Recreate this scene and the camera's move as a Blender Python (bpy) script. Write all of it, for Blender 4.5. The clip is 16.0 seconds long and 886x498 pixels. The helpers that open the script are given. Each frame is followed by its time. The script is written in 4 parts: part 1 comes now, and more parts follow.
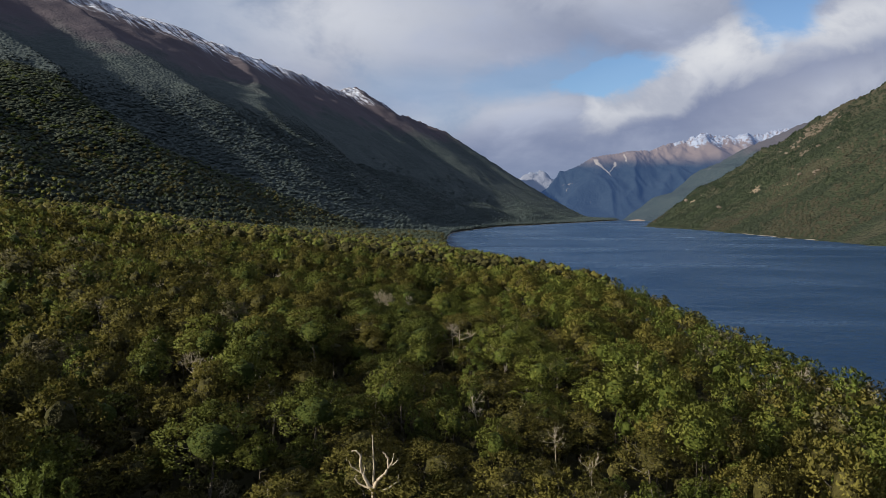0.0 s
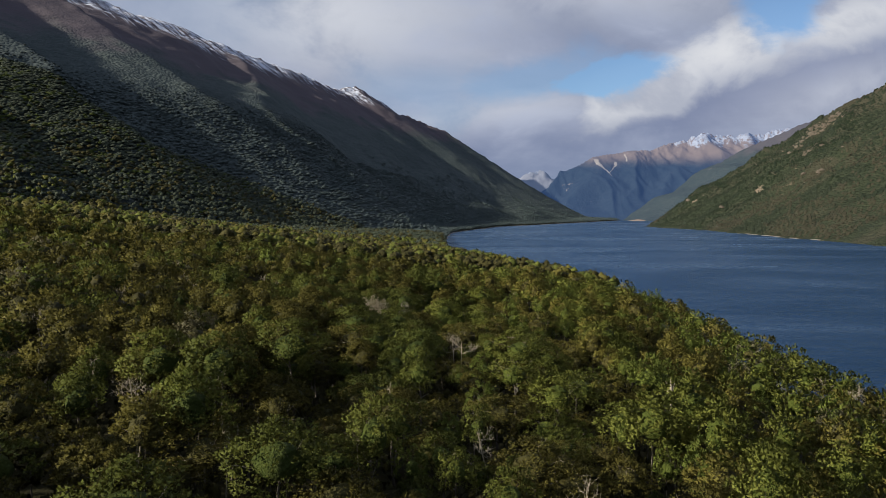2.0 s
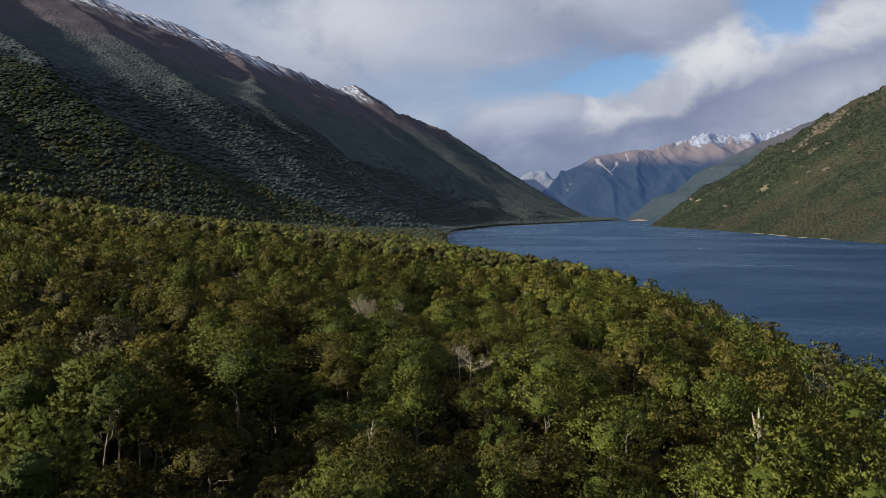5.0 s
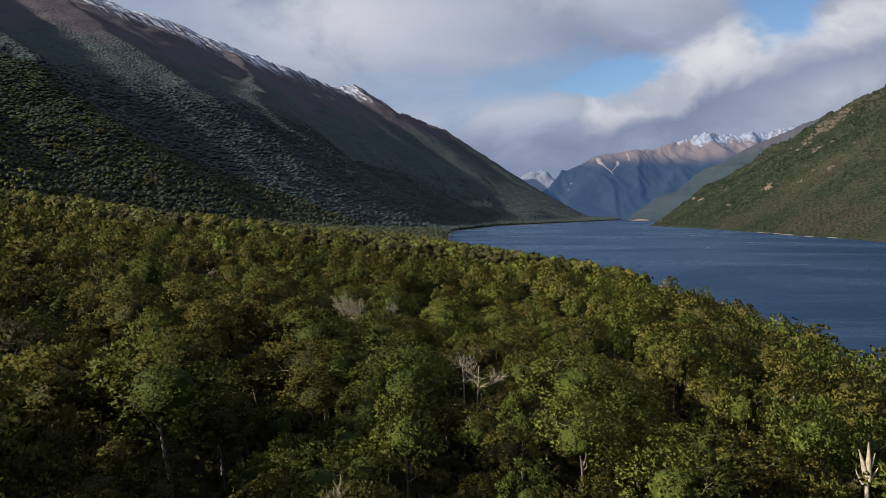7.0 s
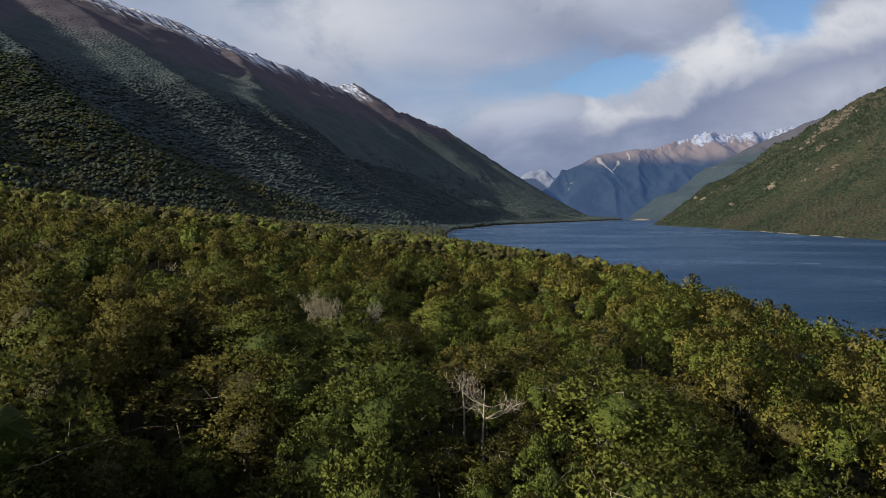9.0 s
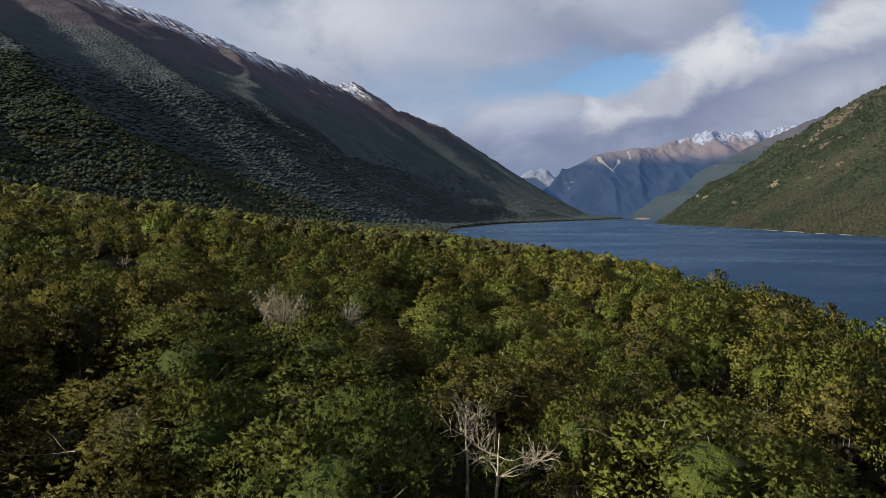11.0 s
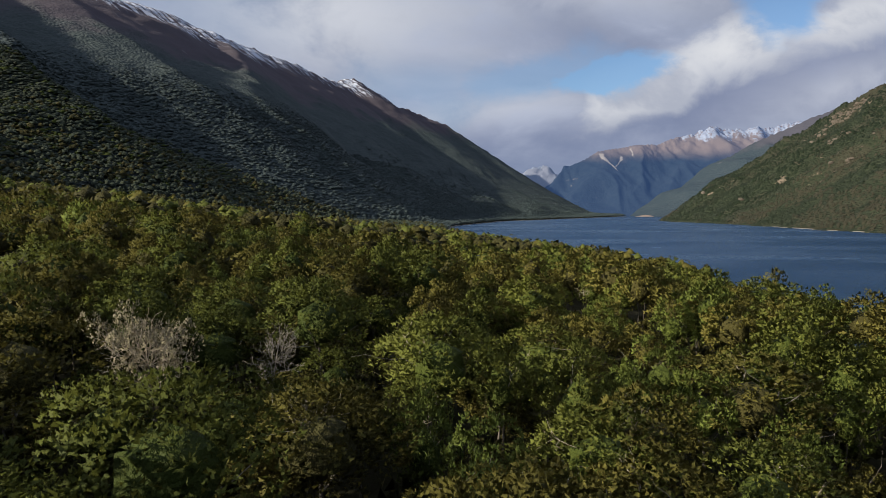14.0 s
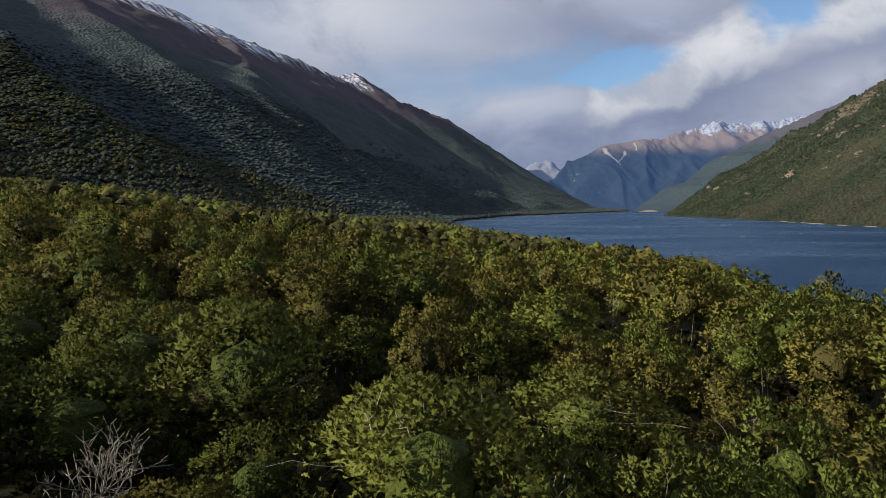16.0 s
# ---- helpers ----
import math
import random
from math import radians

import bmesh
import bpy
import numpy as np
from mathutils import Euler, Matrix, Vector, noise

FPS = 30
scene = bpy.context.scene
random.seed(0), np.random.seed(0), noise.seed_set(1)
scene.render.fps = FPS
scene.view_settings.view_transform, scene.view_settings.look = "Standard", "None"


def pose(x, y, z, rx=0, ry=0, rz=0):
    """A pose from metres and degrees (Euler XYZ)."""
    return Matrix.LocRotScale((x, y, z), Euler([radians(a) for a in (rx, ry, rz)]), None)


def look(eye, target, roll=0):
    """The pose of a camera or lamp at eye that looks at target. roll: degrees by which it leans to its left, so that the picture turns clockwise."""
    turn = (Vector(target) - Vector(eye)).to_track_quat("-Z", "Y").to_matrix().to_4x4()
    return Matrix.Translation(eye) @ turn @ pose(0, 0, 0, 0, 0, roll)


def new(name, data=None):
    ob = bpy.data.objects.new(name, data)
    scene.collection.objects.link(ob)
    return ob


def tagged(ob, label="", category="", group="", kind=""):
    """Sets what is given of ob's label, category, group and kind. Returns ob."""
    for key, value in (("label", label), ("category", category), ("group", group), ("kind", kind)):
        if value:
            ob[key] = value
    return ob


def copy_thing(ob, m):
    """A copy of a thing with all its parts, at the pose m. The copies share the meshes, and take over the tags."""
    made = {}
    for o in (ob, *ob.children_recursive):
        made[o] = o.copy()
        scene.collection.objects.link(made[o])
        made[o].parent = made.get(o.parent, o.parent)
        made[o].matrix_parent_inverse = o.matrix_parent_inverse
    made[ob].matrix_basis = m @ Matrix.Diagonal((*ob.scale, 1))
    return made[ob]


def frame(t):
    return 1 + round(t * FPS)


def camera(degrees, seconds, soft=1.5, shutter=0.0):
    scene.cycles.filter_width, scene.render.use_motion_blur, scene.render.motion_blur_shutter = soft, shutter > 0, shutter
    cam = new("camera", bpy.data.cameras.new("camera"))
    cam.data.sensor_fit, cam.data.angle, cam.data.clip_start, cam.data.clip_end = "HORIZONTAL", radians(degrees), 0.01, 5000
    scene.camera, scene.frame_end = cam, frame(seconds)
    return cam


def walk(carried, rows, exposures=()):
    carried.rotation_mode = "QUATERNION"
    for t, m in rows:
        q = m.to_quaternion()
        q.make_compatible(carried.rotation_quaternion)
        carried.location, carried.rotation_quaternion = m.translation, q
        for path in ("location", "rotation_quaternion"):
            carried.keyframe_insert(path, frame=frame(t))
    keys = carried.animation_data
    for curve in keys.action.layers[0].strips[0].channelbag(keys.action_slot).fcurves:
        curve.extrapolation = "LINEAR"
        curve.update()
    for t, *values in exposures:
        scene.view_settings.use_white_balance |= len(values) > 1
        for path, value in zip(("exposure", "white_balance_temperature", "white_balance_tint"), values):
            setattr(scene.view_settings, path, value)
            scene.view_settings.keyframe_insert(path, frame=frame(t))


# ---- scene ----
cam = camera(72.4, 16.0, 0.85)
METRES, EYE, TILT, LEAN, TURN = 160.0, 56.0, -3.5, 0.0, 0.0
ROWS = [
    (0.0, 0.0, 0.0, 0.0, -0.0, 0.0, -0.0),
    (0.5, -0.0002, 0.0286, 0.0014, 0.0, 0.01, 0.0),
    (1.0, -0.0002, 0.0575, 0.0025, -0.01, 0.01, 0.01),
    (1.5, -0.0, 0.0866, 0.0023, -0.02, 0.01, -0.0),
    (2.0, 0.0001, 0.116, 0.0008, -0.02, 0.01, -0.02),
    (2.5, 0.0001, 0.1453, -0.0015, -0.02, 0.02, -0.04),
    (3.0, -0.0003, 0.1748, -0.0036, -0.04, 0.03, -0.03),
    (3.5, -0.0009, 0.2049, -0.0058, -0.03, 0.03, -0.04),
    (4.0, -0.0022, 0.2351, -0.0081, -0.04, 0.03, -0.04),
    (6.5, -0.0042, 0.3919, -0.0228, 0.01, 0.08, -0.02),
    (7.0, -0.0037, 0.4238, -0.0256, 0.0, 0.08, -0.0),
    (7.5, -0.0027, 0.4566, -0.0284, -0.01, 0.07, -0.02),
    (8.0, -0.0015, 0.4902, -0.0314, -0.01, 0.08, -0.01),
    (8.5, -0.0006, 0.5234, -0.0341, -0.02, 0.07, -0.02),
    (9.0, 0.0004, 0.5562, -0.0369, -0.03, 0.08, -0.05),
    (11.5, 0.004, 0.7111, -0.0505, -0.04, 0.05, 0.04),
    (12.0, 0.0046, 0.7425, -0.0517, -0.04, 0.05, 0.05),
    (12.5, 0.0052, 0.7742, -0.0525, -0.02, 0.03, 0.03),
    (13.0, 0.0054, 0.8054, -0.0529, -0.02, -0.02, 0.05),
    (13.5, 0.0055, 0.8376, -0.0531, 0.02, -0.08, 0.04),
    (14.0, 0.0052, 0.8697, -0.0528, 0.09, -0.15, 0.05),
    (14.5, 0.0054, 0.9018, -0.0521, 0.17, -0.26, 0.11),
    (15.0, 0.0066, 0.9342, -0.0506, 0.26, -0.37, 0.16),
    (15.5, 0.0075, 0.9658, -0.0489, 0.3, -0.48, 0.14),
    (16.0, 0.0081, 0.9973, -0.047, 0.33, -0.58, 0.16),
]
walk(cam, [(t, pose(0, 0, EYE, TILT, LEAN, TURN) @ pose(METRES * x, METRES * y, METRES * z, 90 + pitch, roll, yaw)) for t, x, y, z, yaw, pitch, roll in ROWS])

# ---------------------------------------------------------------- node helpers
class Graph:
    """Short notation for node graphs: each call returns an output socket."""

    def __init__(self, tree):
        self.tree = tree
        tree.nodes.clear()

    def put(self, socket, value):
        if isinstance(value, bpy.types.NodeSocket):
            self.tree.links.new(value, socket)
        elif value is not None:
            socket.default_value = value

    def math(self, op, a, b=None, c=None, clamp=False):
        n = self.tree.nodes.new("ShaderNodeMath")
        n.operation, n.use_clamp = op, clamp
        for i, v in enumerate((a, b, c)):
            self.put(n.inputs[i], v)
        return n.outputs[0]

    def vmath(self, op, a, b=None, out=0):
        n = self.tree.nodes.new("ShaderNodeVectorMath")
        n.operation = op
        self.put(n.inputs[0], a)
        if op == "SCALE":
            self.put(n.inputs["Scale"], b)
        elif b is not None:
            self.put(n.inputs[1], b)
        return n.outputs[out]

    def xyz(self, x, y, z=0.0):
        n = self.tree.nodes.new("ShaderNodeCombineXYZ")
        for i, v in enumerate((x, y, z)):
            self.put(n.inputs[i], v)
        return n.outputs[0]

    def split(self, v):
        n = self.tree.nodes.new("ShaderNodeSeparateXYZ")
        self.put(n.inputs[0], v)
        return n.outputs

    def noise(self, vector, scale, detail=4.0, rough=0.55, warp=0.0, out="Fac"):
        n = self.tree.nodes.new("ShaderNodeTexNoise")
        self.put(n.inputs["Vector"], vector)
        self.put(n.inputs["Scale"], scale)
        self.put(n.inputs["Detail"], detail)
        self.put(n.inputs["Roughness"], rough)
        self.put(n.inputs["Distortion"], warp)
        return n.outputs[out]

    def cells(self, vector, scale, out="Distance"):
        n = self.tree.nodes.new("ShaderNodeTexVoronoi")
        self.put(n.inputs["Vector"], vector)
        self.put(n.inputs["Scale"], scale)
        return n.outputs[out]

    def step(self, value, lo, hi, to_lo=0.0, to_hi=1.0):
        n = self.tree.nodes.new("ShaderNodeMapRange")
        n.interpolation_type = "SMOOTHSTEP"
        for i, v in enumerate((value, lo, hi, to_lo, to_hi)):
            self.put(n.inputs[i], v)
        return n.outputs[0]

    def mix(self, fac, a, b, blend="MIX"):
        n = self.tree.nodes.new("ShaderNodeMix")
        n.data_type, n.blend_type = "RGBA", blend
        self.put(n.inputs[0], fac)
        for i, v in ((6, a), (7, b)):
            self.put(n.inputs[i], (*v, 1.0) if isinstance(v, tuple) and len(v) == 3 else v)
        return n.outputs[2]

    def bump(self, height, strength, distance, normal=None):
        n = self.tree.nodes.new("ShaderNodeBump")
        n.inputs["Strength"].default_value = strength
        n.inputs["Distance"].default_value = distance
        self.put(n.inputs["Height"], height)
        if normal is not None:
            self.put(n.inputs["Normal"], normal)
        return n.outputs[0]

    def node(self, kind):
        return self.tree.nodes.new(kind)


# ---------------------------------------------------------------- light
SUN_AZ, SUN_EL = radians(-113.0), radians(24.0)  # azimuth clockwise from +y; the sun stands behind to the left, over the western ridge
world = bpy.data.worlds.new("sky")
scene.world = world
world.use_nodes = True
g = Graph(world.node_tree)
sky = g.node("ShaderNodeTexSky")
sky.sky_type, sky.sun_disc = "NISHITA", False
sky.ozone_density, sky.dust_density = 4.0, 0.3
sky.sun_elevation, sky.sun_rotation = SUN_EL, SUN_AZ % (2 * math.pi)
way = g.node("ShaderNodeTexCoord").outputs["Generated"]
dx, dy, dz = g.split(way)
up = g.math("MAXIMUM", dz, 0.0)
# a flat cloud deck seen in perspective
deck = g.xyz(g.math("DIVIDE", dx, g.math("ADD", up, 0.16)), g.math("DIVIDE", dy, g.math("ADD", up, 0.16)))
big = g.noise(deck, 0.9, 6.0, 0.55, 0.3)
# bearings to the south end of the valley, as tangents
ahead = g.math("MAXIMUM", dy, 0.2)
tu, tv = g.math("DIVIDE", dx, ahead), g.math("DIVIDE", dz, ahead)
front = g.xyz(tu, g.math("MULTIPLY", tv, 1.5), 0.3)
fine = g.noise(front, 5.5, 9.0, 0.58, 0.25)
wob = g.math("SUBTRACT", fine, 0.5)


def puff(cu, cv, ru, rv, turn, wobble=0.9, hard=0.35):
    """A soft-edged lens-shaped region of the sky: centre, half sizes, tilt."""
    c, s = math.cos(radians(turn)), math.sin(radians(turn))
    a, b = g.math("SUBTRACT", tu, cu), g.math("SUBTRACT", tv, cv)
    p = g.math("DIVIDE", g.math("ADD", g.math("MULTIPLY", a, c), g.math("MULTIPLY", b, s)), ru)
    q = g.math("DIVIDE", g.math("SUBTRACT", g.math("MULTIPLY", b, c), g.math("MULTIPLY", a, s)), rv)
    r = g.math("SQRT", g.math("ADD", g.math("MULTIPLY", p, p), g.math("MULTIPLY", q, q)))
    r = g.math("ADD", r, g.math("MULTIPLY", wob, wobble))
    return g.step(r, 1.0 + hard, 1.0 - hard, 0.0, 1.0)


def most(*parts):
    total = parts[0]
    for other in parts[1:]:
        total = g.math("MAXIMUM", total, other)
    return total


gap = most(puff(0.268, 0.224, 0.092, 0.017, 18, 6.2, 0.6), g.math("MULTIPLY", puff(0.13, 0.215, 0.12, 0.036, 10, 4.5, 0.7), 0.6), puff(0.56, 0.345, 0.06, 0.06, 30, 3.5, 0.5),
           g.math("MULTIPLY", puff(-0.03, 0.195, 0.10, 0.05, 0, 3.5, 0.8), 0.4), g.math("MULTIPLY", puff(-0.42, 0.38, 0.14, 0.10, -35, 3.0, 0.9), 0.3))
bright = most(puff(0.34, 0.205, 0.13, 0.036, 24, 4.5, 0.5), puff(0.47, 0.265, 0.12, 0.040, 16, 4.5, 0.5), g.math("MULTIPLY", puff(0.66, 0.31, 0.15, 0.045, 18, 4.5, 0.6), 0.85),
              g.math("MULTIPLY", puff(-0.20, 0.33, 0.27, 0.10, -8, 4.0, 0.9), 0.7), g.math("MULTIPLY", puff(0.10, 0.165, 0.24, 0.03, 8, 5.0, 0.9), 0.35), g.math("MULTIPLY", puff(0.25, 0.37, 0.25, 0.06, -4, 4.5, 0.9), 0.45),
              g.math("MULTIPLY", puff(0.66, 0.205, 0.14, 0.04, 16, 5.0, 0.9), 0.4))
dim = most(puff(0.56, 0.215, 0.26, 0.05, 14, 3.5, 0.9), g.math("MULTIPLY", puff(0.10, 0.29, 0.22, 0.03, 5, 4.0, 0.9), 0.3), g.math("MULTIPLY", puff(0.22, 0.11, 0.30, 0.05, 0, 4.0, 0.9), 0.7))
dull = g.math("ADD", g.math("MULTIPLY", big, 0.55), g.math("MULTIPLY", fine, 0.75))
shade = g.step(dull, 0.45, 0.88)
cloud = g.mix(shade, (0.185, 0.230, 0.36), (0.44, 0.485, 0.61))
cloud = g.mix(g.math("MULTIPLY", bright, g.step(fine, 0.30, 0.62, 0.45, 1.0)), cloud, (0.72, 0.735, 0.77))
cloud = g.mix(g.math("MULTIPLY", dim, g.math("SUBTRACT", 0.55, g.math("MULTIPLY", bright, 0.5))), cloud, (0.185, 0.22, 0.355))
low = g.step(tv, 0.17, 0.02)
cloud = g.mix(g.math("MULTIPLY", low, 0.45), cloud, (0.19, 0.25, 0.385))
plain_gap = g.math("MULTIPLY", g.step(big, 0.60, 0.70), g.step(dy, 0.55, 0.25))
cover = g.math("SUBTRACT", 1.0, g.math("MAXIMUM", g.math("MULTIPLY", gap, 0.95), plain_gap), clamp=True)
blue, grey, out = g.node("ShaderNodeBackground"), g.node("ShaderNodeBackground"), g.node("ShaderNodeMixShader")
g.put(blue.inputs[0], sky.outputs[0])
blue.inputs[1].default_value = 0.080
g.put(grey.inputs[0], cloud)
grey.inputs[1].default_value = 0.62
g.put(out.inputs[0], cover)
g.put(out.inputs[1], blue.outputs[0])
g.put(out.inputs[2], grey.outputs[0])
g.put(g.node("ShaderNodeOutputWorld").inputs[0], out.outputs[0])

sun = new("sun", bpy.data.lights.new("sun", "SUN"))
sun.data.energy, sun.data.angle, sun.data.color = 5.0, radians(1.0), (1.0, 0.91, 0.77)
sun_from = Vector((math.sin(SUN_AZ) * math.cos(SUN_EL), math.cos(SUN_AZ) * math.cos(SUN_EL), math.sin(SUN_EL)))
sun.matrix_world = look(sun_from * 100, (0, 0, 0))
scene.view_settings.exposure = 0.7

# ---------------------------------------------------------------- materials
def material(name):
    m = bpy.data.materials.new(name)
    m.use_nodes = True
    return m, Graph(m.node_tree)


def surface(g, color, rough=0.8, spec=0.2, normal=None, glow=None):
    b = g.node("ShaderNodeBsdfPrincipled")
    g.put(b.inputs["Base Color"], (*color, 1.0) if isinstance(color, tuple) else color)
    g.put(b.inputs["Roughness"], rough)
    g.put(b.inputs["Specular IOR Level"], spec)
    if normal is not None:
        g.put(b.inputs["Normal"], normal)
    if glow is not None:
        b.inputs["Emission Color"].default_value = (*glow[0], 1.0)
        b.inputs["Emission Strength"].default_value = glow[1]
    out = g.node("ShaderNodeOutputMaterial")
    g.put(out.inputs[0], b.outputs[0])
    return b


def mountain_material(name, forest_a, forest_b, scrub, rock, snow_line, scrub_line, crown, rock_share=0.0, glow=None, fall=(0.87, -0.49), streak_size=0.022, waver=320.0, patches=0.0, shingle=False, slip=False, snow_tint=(0.56, 0.60, 0.67), relief=0.8, snow_at=(0.5, 0.57, 0.64), drawn=0.15):
    """Forest low down, red-brown scrub above it, bare rock, and snow streaks at the top; glow lays haze on as emission.
    """
    m, g = material(name)
    pos = g.node("ShaderNodeNewGeometry").outputs["Position"]
    z = g.split(pos)[2]
    wide = g.noise(pos, 0.006, 5.0, 0.6)
    mid = g.noise(pos, 0.03, 5.0, 0.6)
    px, py, pz = g.split(pos)
    run = g.math("ADD", g.math("MULTIPLY", px, fall[0]), g.math("MULTIPLY", py, fall[1]))
    across = g.math("SUBTRACT", g.math("MULTIPLY", py, fall[0]), g.math("MULTIPLY", px, fall[1]))
    streak = g.noise(g.xyz(across, g.math("MULTIPLY", run, drawn)), streak_size, 5.0, 0.65, 0.6)
    cell = g.cells(pos, 1.0 / crown)
    tone = g.node("ShaderNodeTexVoronoi")
    g.put(tone.inputs["Vector"], pos)
    tone.inputs["Scale"].default_value = 1.0 / crown
    each = g.split(tone.outputs["Color"])[0]
    wood = g.mix(g.math("ADD", g.math("MULTIPLY", each, 0.6), g.math("MULTIPLY", g.math("SUBTRACT", wide, 0.3), 0.8)), forest_a, forest_b)
    bush = g.step(g.math("ADD", z, g.math("MULTIPLY", g.math("SUBTRACT", wide, 0.5), waver)), scrub_line - 70, scrub_line + 70)
    col = g.mix(bush, wood, scrub)
    if patches:
        col = g.mix(g.math("MULTIPLY", g.step(g.noise(pos, 0.009, 6.0, 0.65, 0.8), 0.50, 0.62), patches), col, scrub)
    bare = g.step(g.math("ADD", g.noise(pos, 0.022, 7.0, 0.68, 0.5), g.math("MULTIPLY", wide, 0.55)), 0.98 - rock_share, 1.03 - rock_share)
    col = g.mix(bare, col, g.mix(mid, tuple(c * 0.7 for c in rock), rock))
    high = g.step(g.math("ADD", z, g.math("MULTIPLY", g.math("SUBTRACT", wide, 0.5), 160.0)), snow_line[0], snow_line[1])
    snow = g.step(g.math("ADD", g.math("MULTIPLY", high, snow_at[0]), g.math("MULTIPLY", streak, 0.8)), snow_at[1], snow_at[2])
    snow = g.math("MULTIPLY", snow, g.math("MULTIPLY", g.step(high, 0.02, 0.2), g.step(g.noise(pos, 0.045, 4.0, 0.7), 0.38, 0.52)))
    col = g.mix(snow, col, snow_tint)
    if shingle:
        edge = g.step(g.math("ADD", z, g.math("MULTIPLY", mid, 9.0)), 4.2, 3.4)
        col = g.mix(edge, col, g.mix(mid, (0.17, 0.15, 0.11), (0.30, 0.27, 0.21)))
    if slip:
        # a pale forked slip scar that narrows downhill
        for x_top, x_low, z_top, z_low, wide in ((1180.0, 1258.0, 455.0, 315.0, 13.0), (1318.0, 1258.0, 430.0, 345.0, 6.0), (1405.0, 1400.0, 495.0, 430.0, 3.0)):
            f = g.step(z, z_low, z_top)
            mid_x = g.math("ADD", g.math("MULTIPLY", f, x_top - x_low), x_low)
            away = g.math("ABSOLUTE", g.math("SUBTRACT", g.math("ADD", px, g.math("MULTIPLY", g.math("SUBTRACT", mid, 0.5), 40.0)), mid_x))
            breadth = g.math("ADD", g.math("MULTIPLY", f, wide), 3.0)
            hit = g.math("MULTIPLY", g.step(g.math("DIVIDE", away, breadth), 1.2, 0.6), g.math("MULTIPLY", g.step(z, z_low, z_low + 20), g.step(z, z_top + 15, z_top)))
            col = g.mix(g.math("MULTIPLY", hit, 0.8), col, (0.235, 0.215, 0.19))
    lumps = g.math("SUBTRACT", g.step(cell, 0.0, 0.8, 1.0, 0.0), g.math("MULTIPLY", g.noise(pos, 0.8, 3.0), 0.3))
    lumps = g.math("MULTIPLY", lumps, g.math("MULTIPLY", g.math("SUBTRACT", 1.0, snow), g.math("SUBTRACT", 1.0, g.math("MULTIPLY", bush, 0.8))))
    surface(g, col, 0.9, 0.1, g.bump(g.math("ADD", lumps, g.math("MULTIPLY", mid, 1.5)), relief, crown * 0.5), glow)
    return m


# forest and scrub colours tinted blue in place of haze
MOUNTAIN = mountain_material("hazed_mountain_forest", (0.037, 0.049, 0.050), (0.074, 0.092, 0.085), (0.085, 0.073, 0.082), (0.17, 0.155, 0.16), (560, 900), 560, 8.0, streak_size=0.05, snow_at=(0.32, 0.655, 0.72), drawn=0.07, relief=0.5)
HILL = mountain_material("hill_forest", (0.016, 0.023, 0.014), (0.034, 0.041, 0.024), (0.050, 0.046, 0.032), (0.20, 0.16, 0.12), (1900, 2000), 420, 7.0, 0.05, fall=(-0.9, 0.2), patches=0.5, shingle=True)
# blue emission, bluish colours and dulled snow stand in for haze on these three
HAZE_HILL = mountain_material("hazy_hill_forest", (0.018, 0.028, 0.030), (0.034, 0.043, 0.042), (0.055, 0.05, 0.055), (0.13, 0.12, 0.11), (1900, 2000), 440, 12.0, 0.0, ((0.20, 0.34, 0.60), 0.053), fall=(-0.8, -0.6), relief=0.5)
# the near-black forest below the tan scrub also paints a cast shadow's edge
FAR = mountain_material("hazy_far_mountain", (0.008, 0.015, 0.022), (0.016, 0.024, 0.03), (0.116, 0.092, 0.078), (0.20, 0.17, 0.15), (470, 650), 445, 14.0, 0.0, ((0.15, 0.32, 0.78), 0.095), fall=(0.0, -1.0), streak_size=0.016, waver=90.0, slip=True, snow_tint=(0.21, 0.24, 0.30), relief=0.3, snow_at=(0.5, 0.69, 0.80), drawn=0.3)
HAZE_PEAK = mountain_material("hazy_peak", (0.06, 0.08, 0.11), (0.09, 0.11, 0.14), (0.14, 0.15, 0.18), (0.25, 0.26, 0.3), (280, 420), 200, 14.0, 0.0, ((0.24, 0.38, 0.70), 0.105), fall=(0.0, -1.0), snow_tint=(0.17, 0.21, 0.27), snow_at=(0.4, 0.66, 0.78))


def ground_material():
    m, g = material("forest_floor")
    pos = g.node("ShaderNodeNewGeometry").outputs["Position"]
    z = g.split(pos)[2]
    a, b = g.noise(pos, 0.05, 6.0, 0.6), g.noise(pos, 1.5, 5.0, 0.65)
    col = g.mix(a, (0.012, 0.014, 0.006), (0.035, 0.036, 0.014))
    col = g.mix(g.math("MULTIPLY", b, 0.6), col, (0.045, 0.034, 0.018))
    shingle = g.mix(b, (0.20, 0.18, 0.15), (0.36, 0.33, 0.28))
    col = g.mix(g.step(z, 1.1, 0.7), col, shingle)
    surface(g, col, 0.95, 0.1, g.bump(b, 0.7, 0.3))
    return m


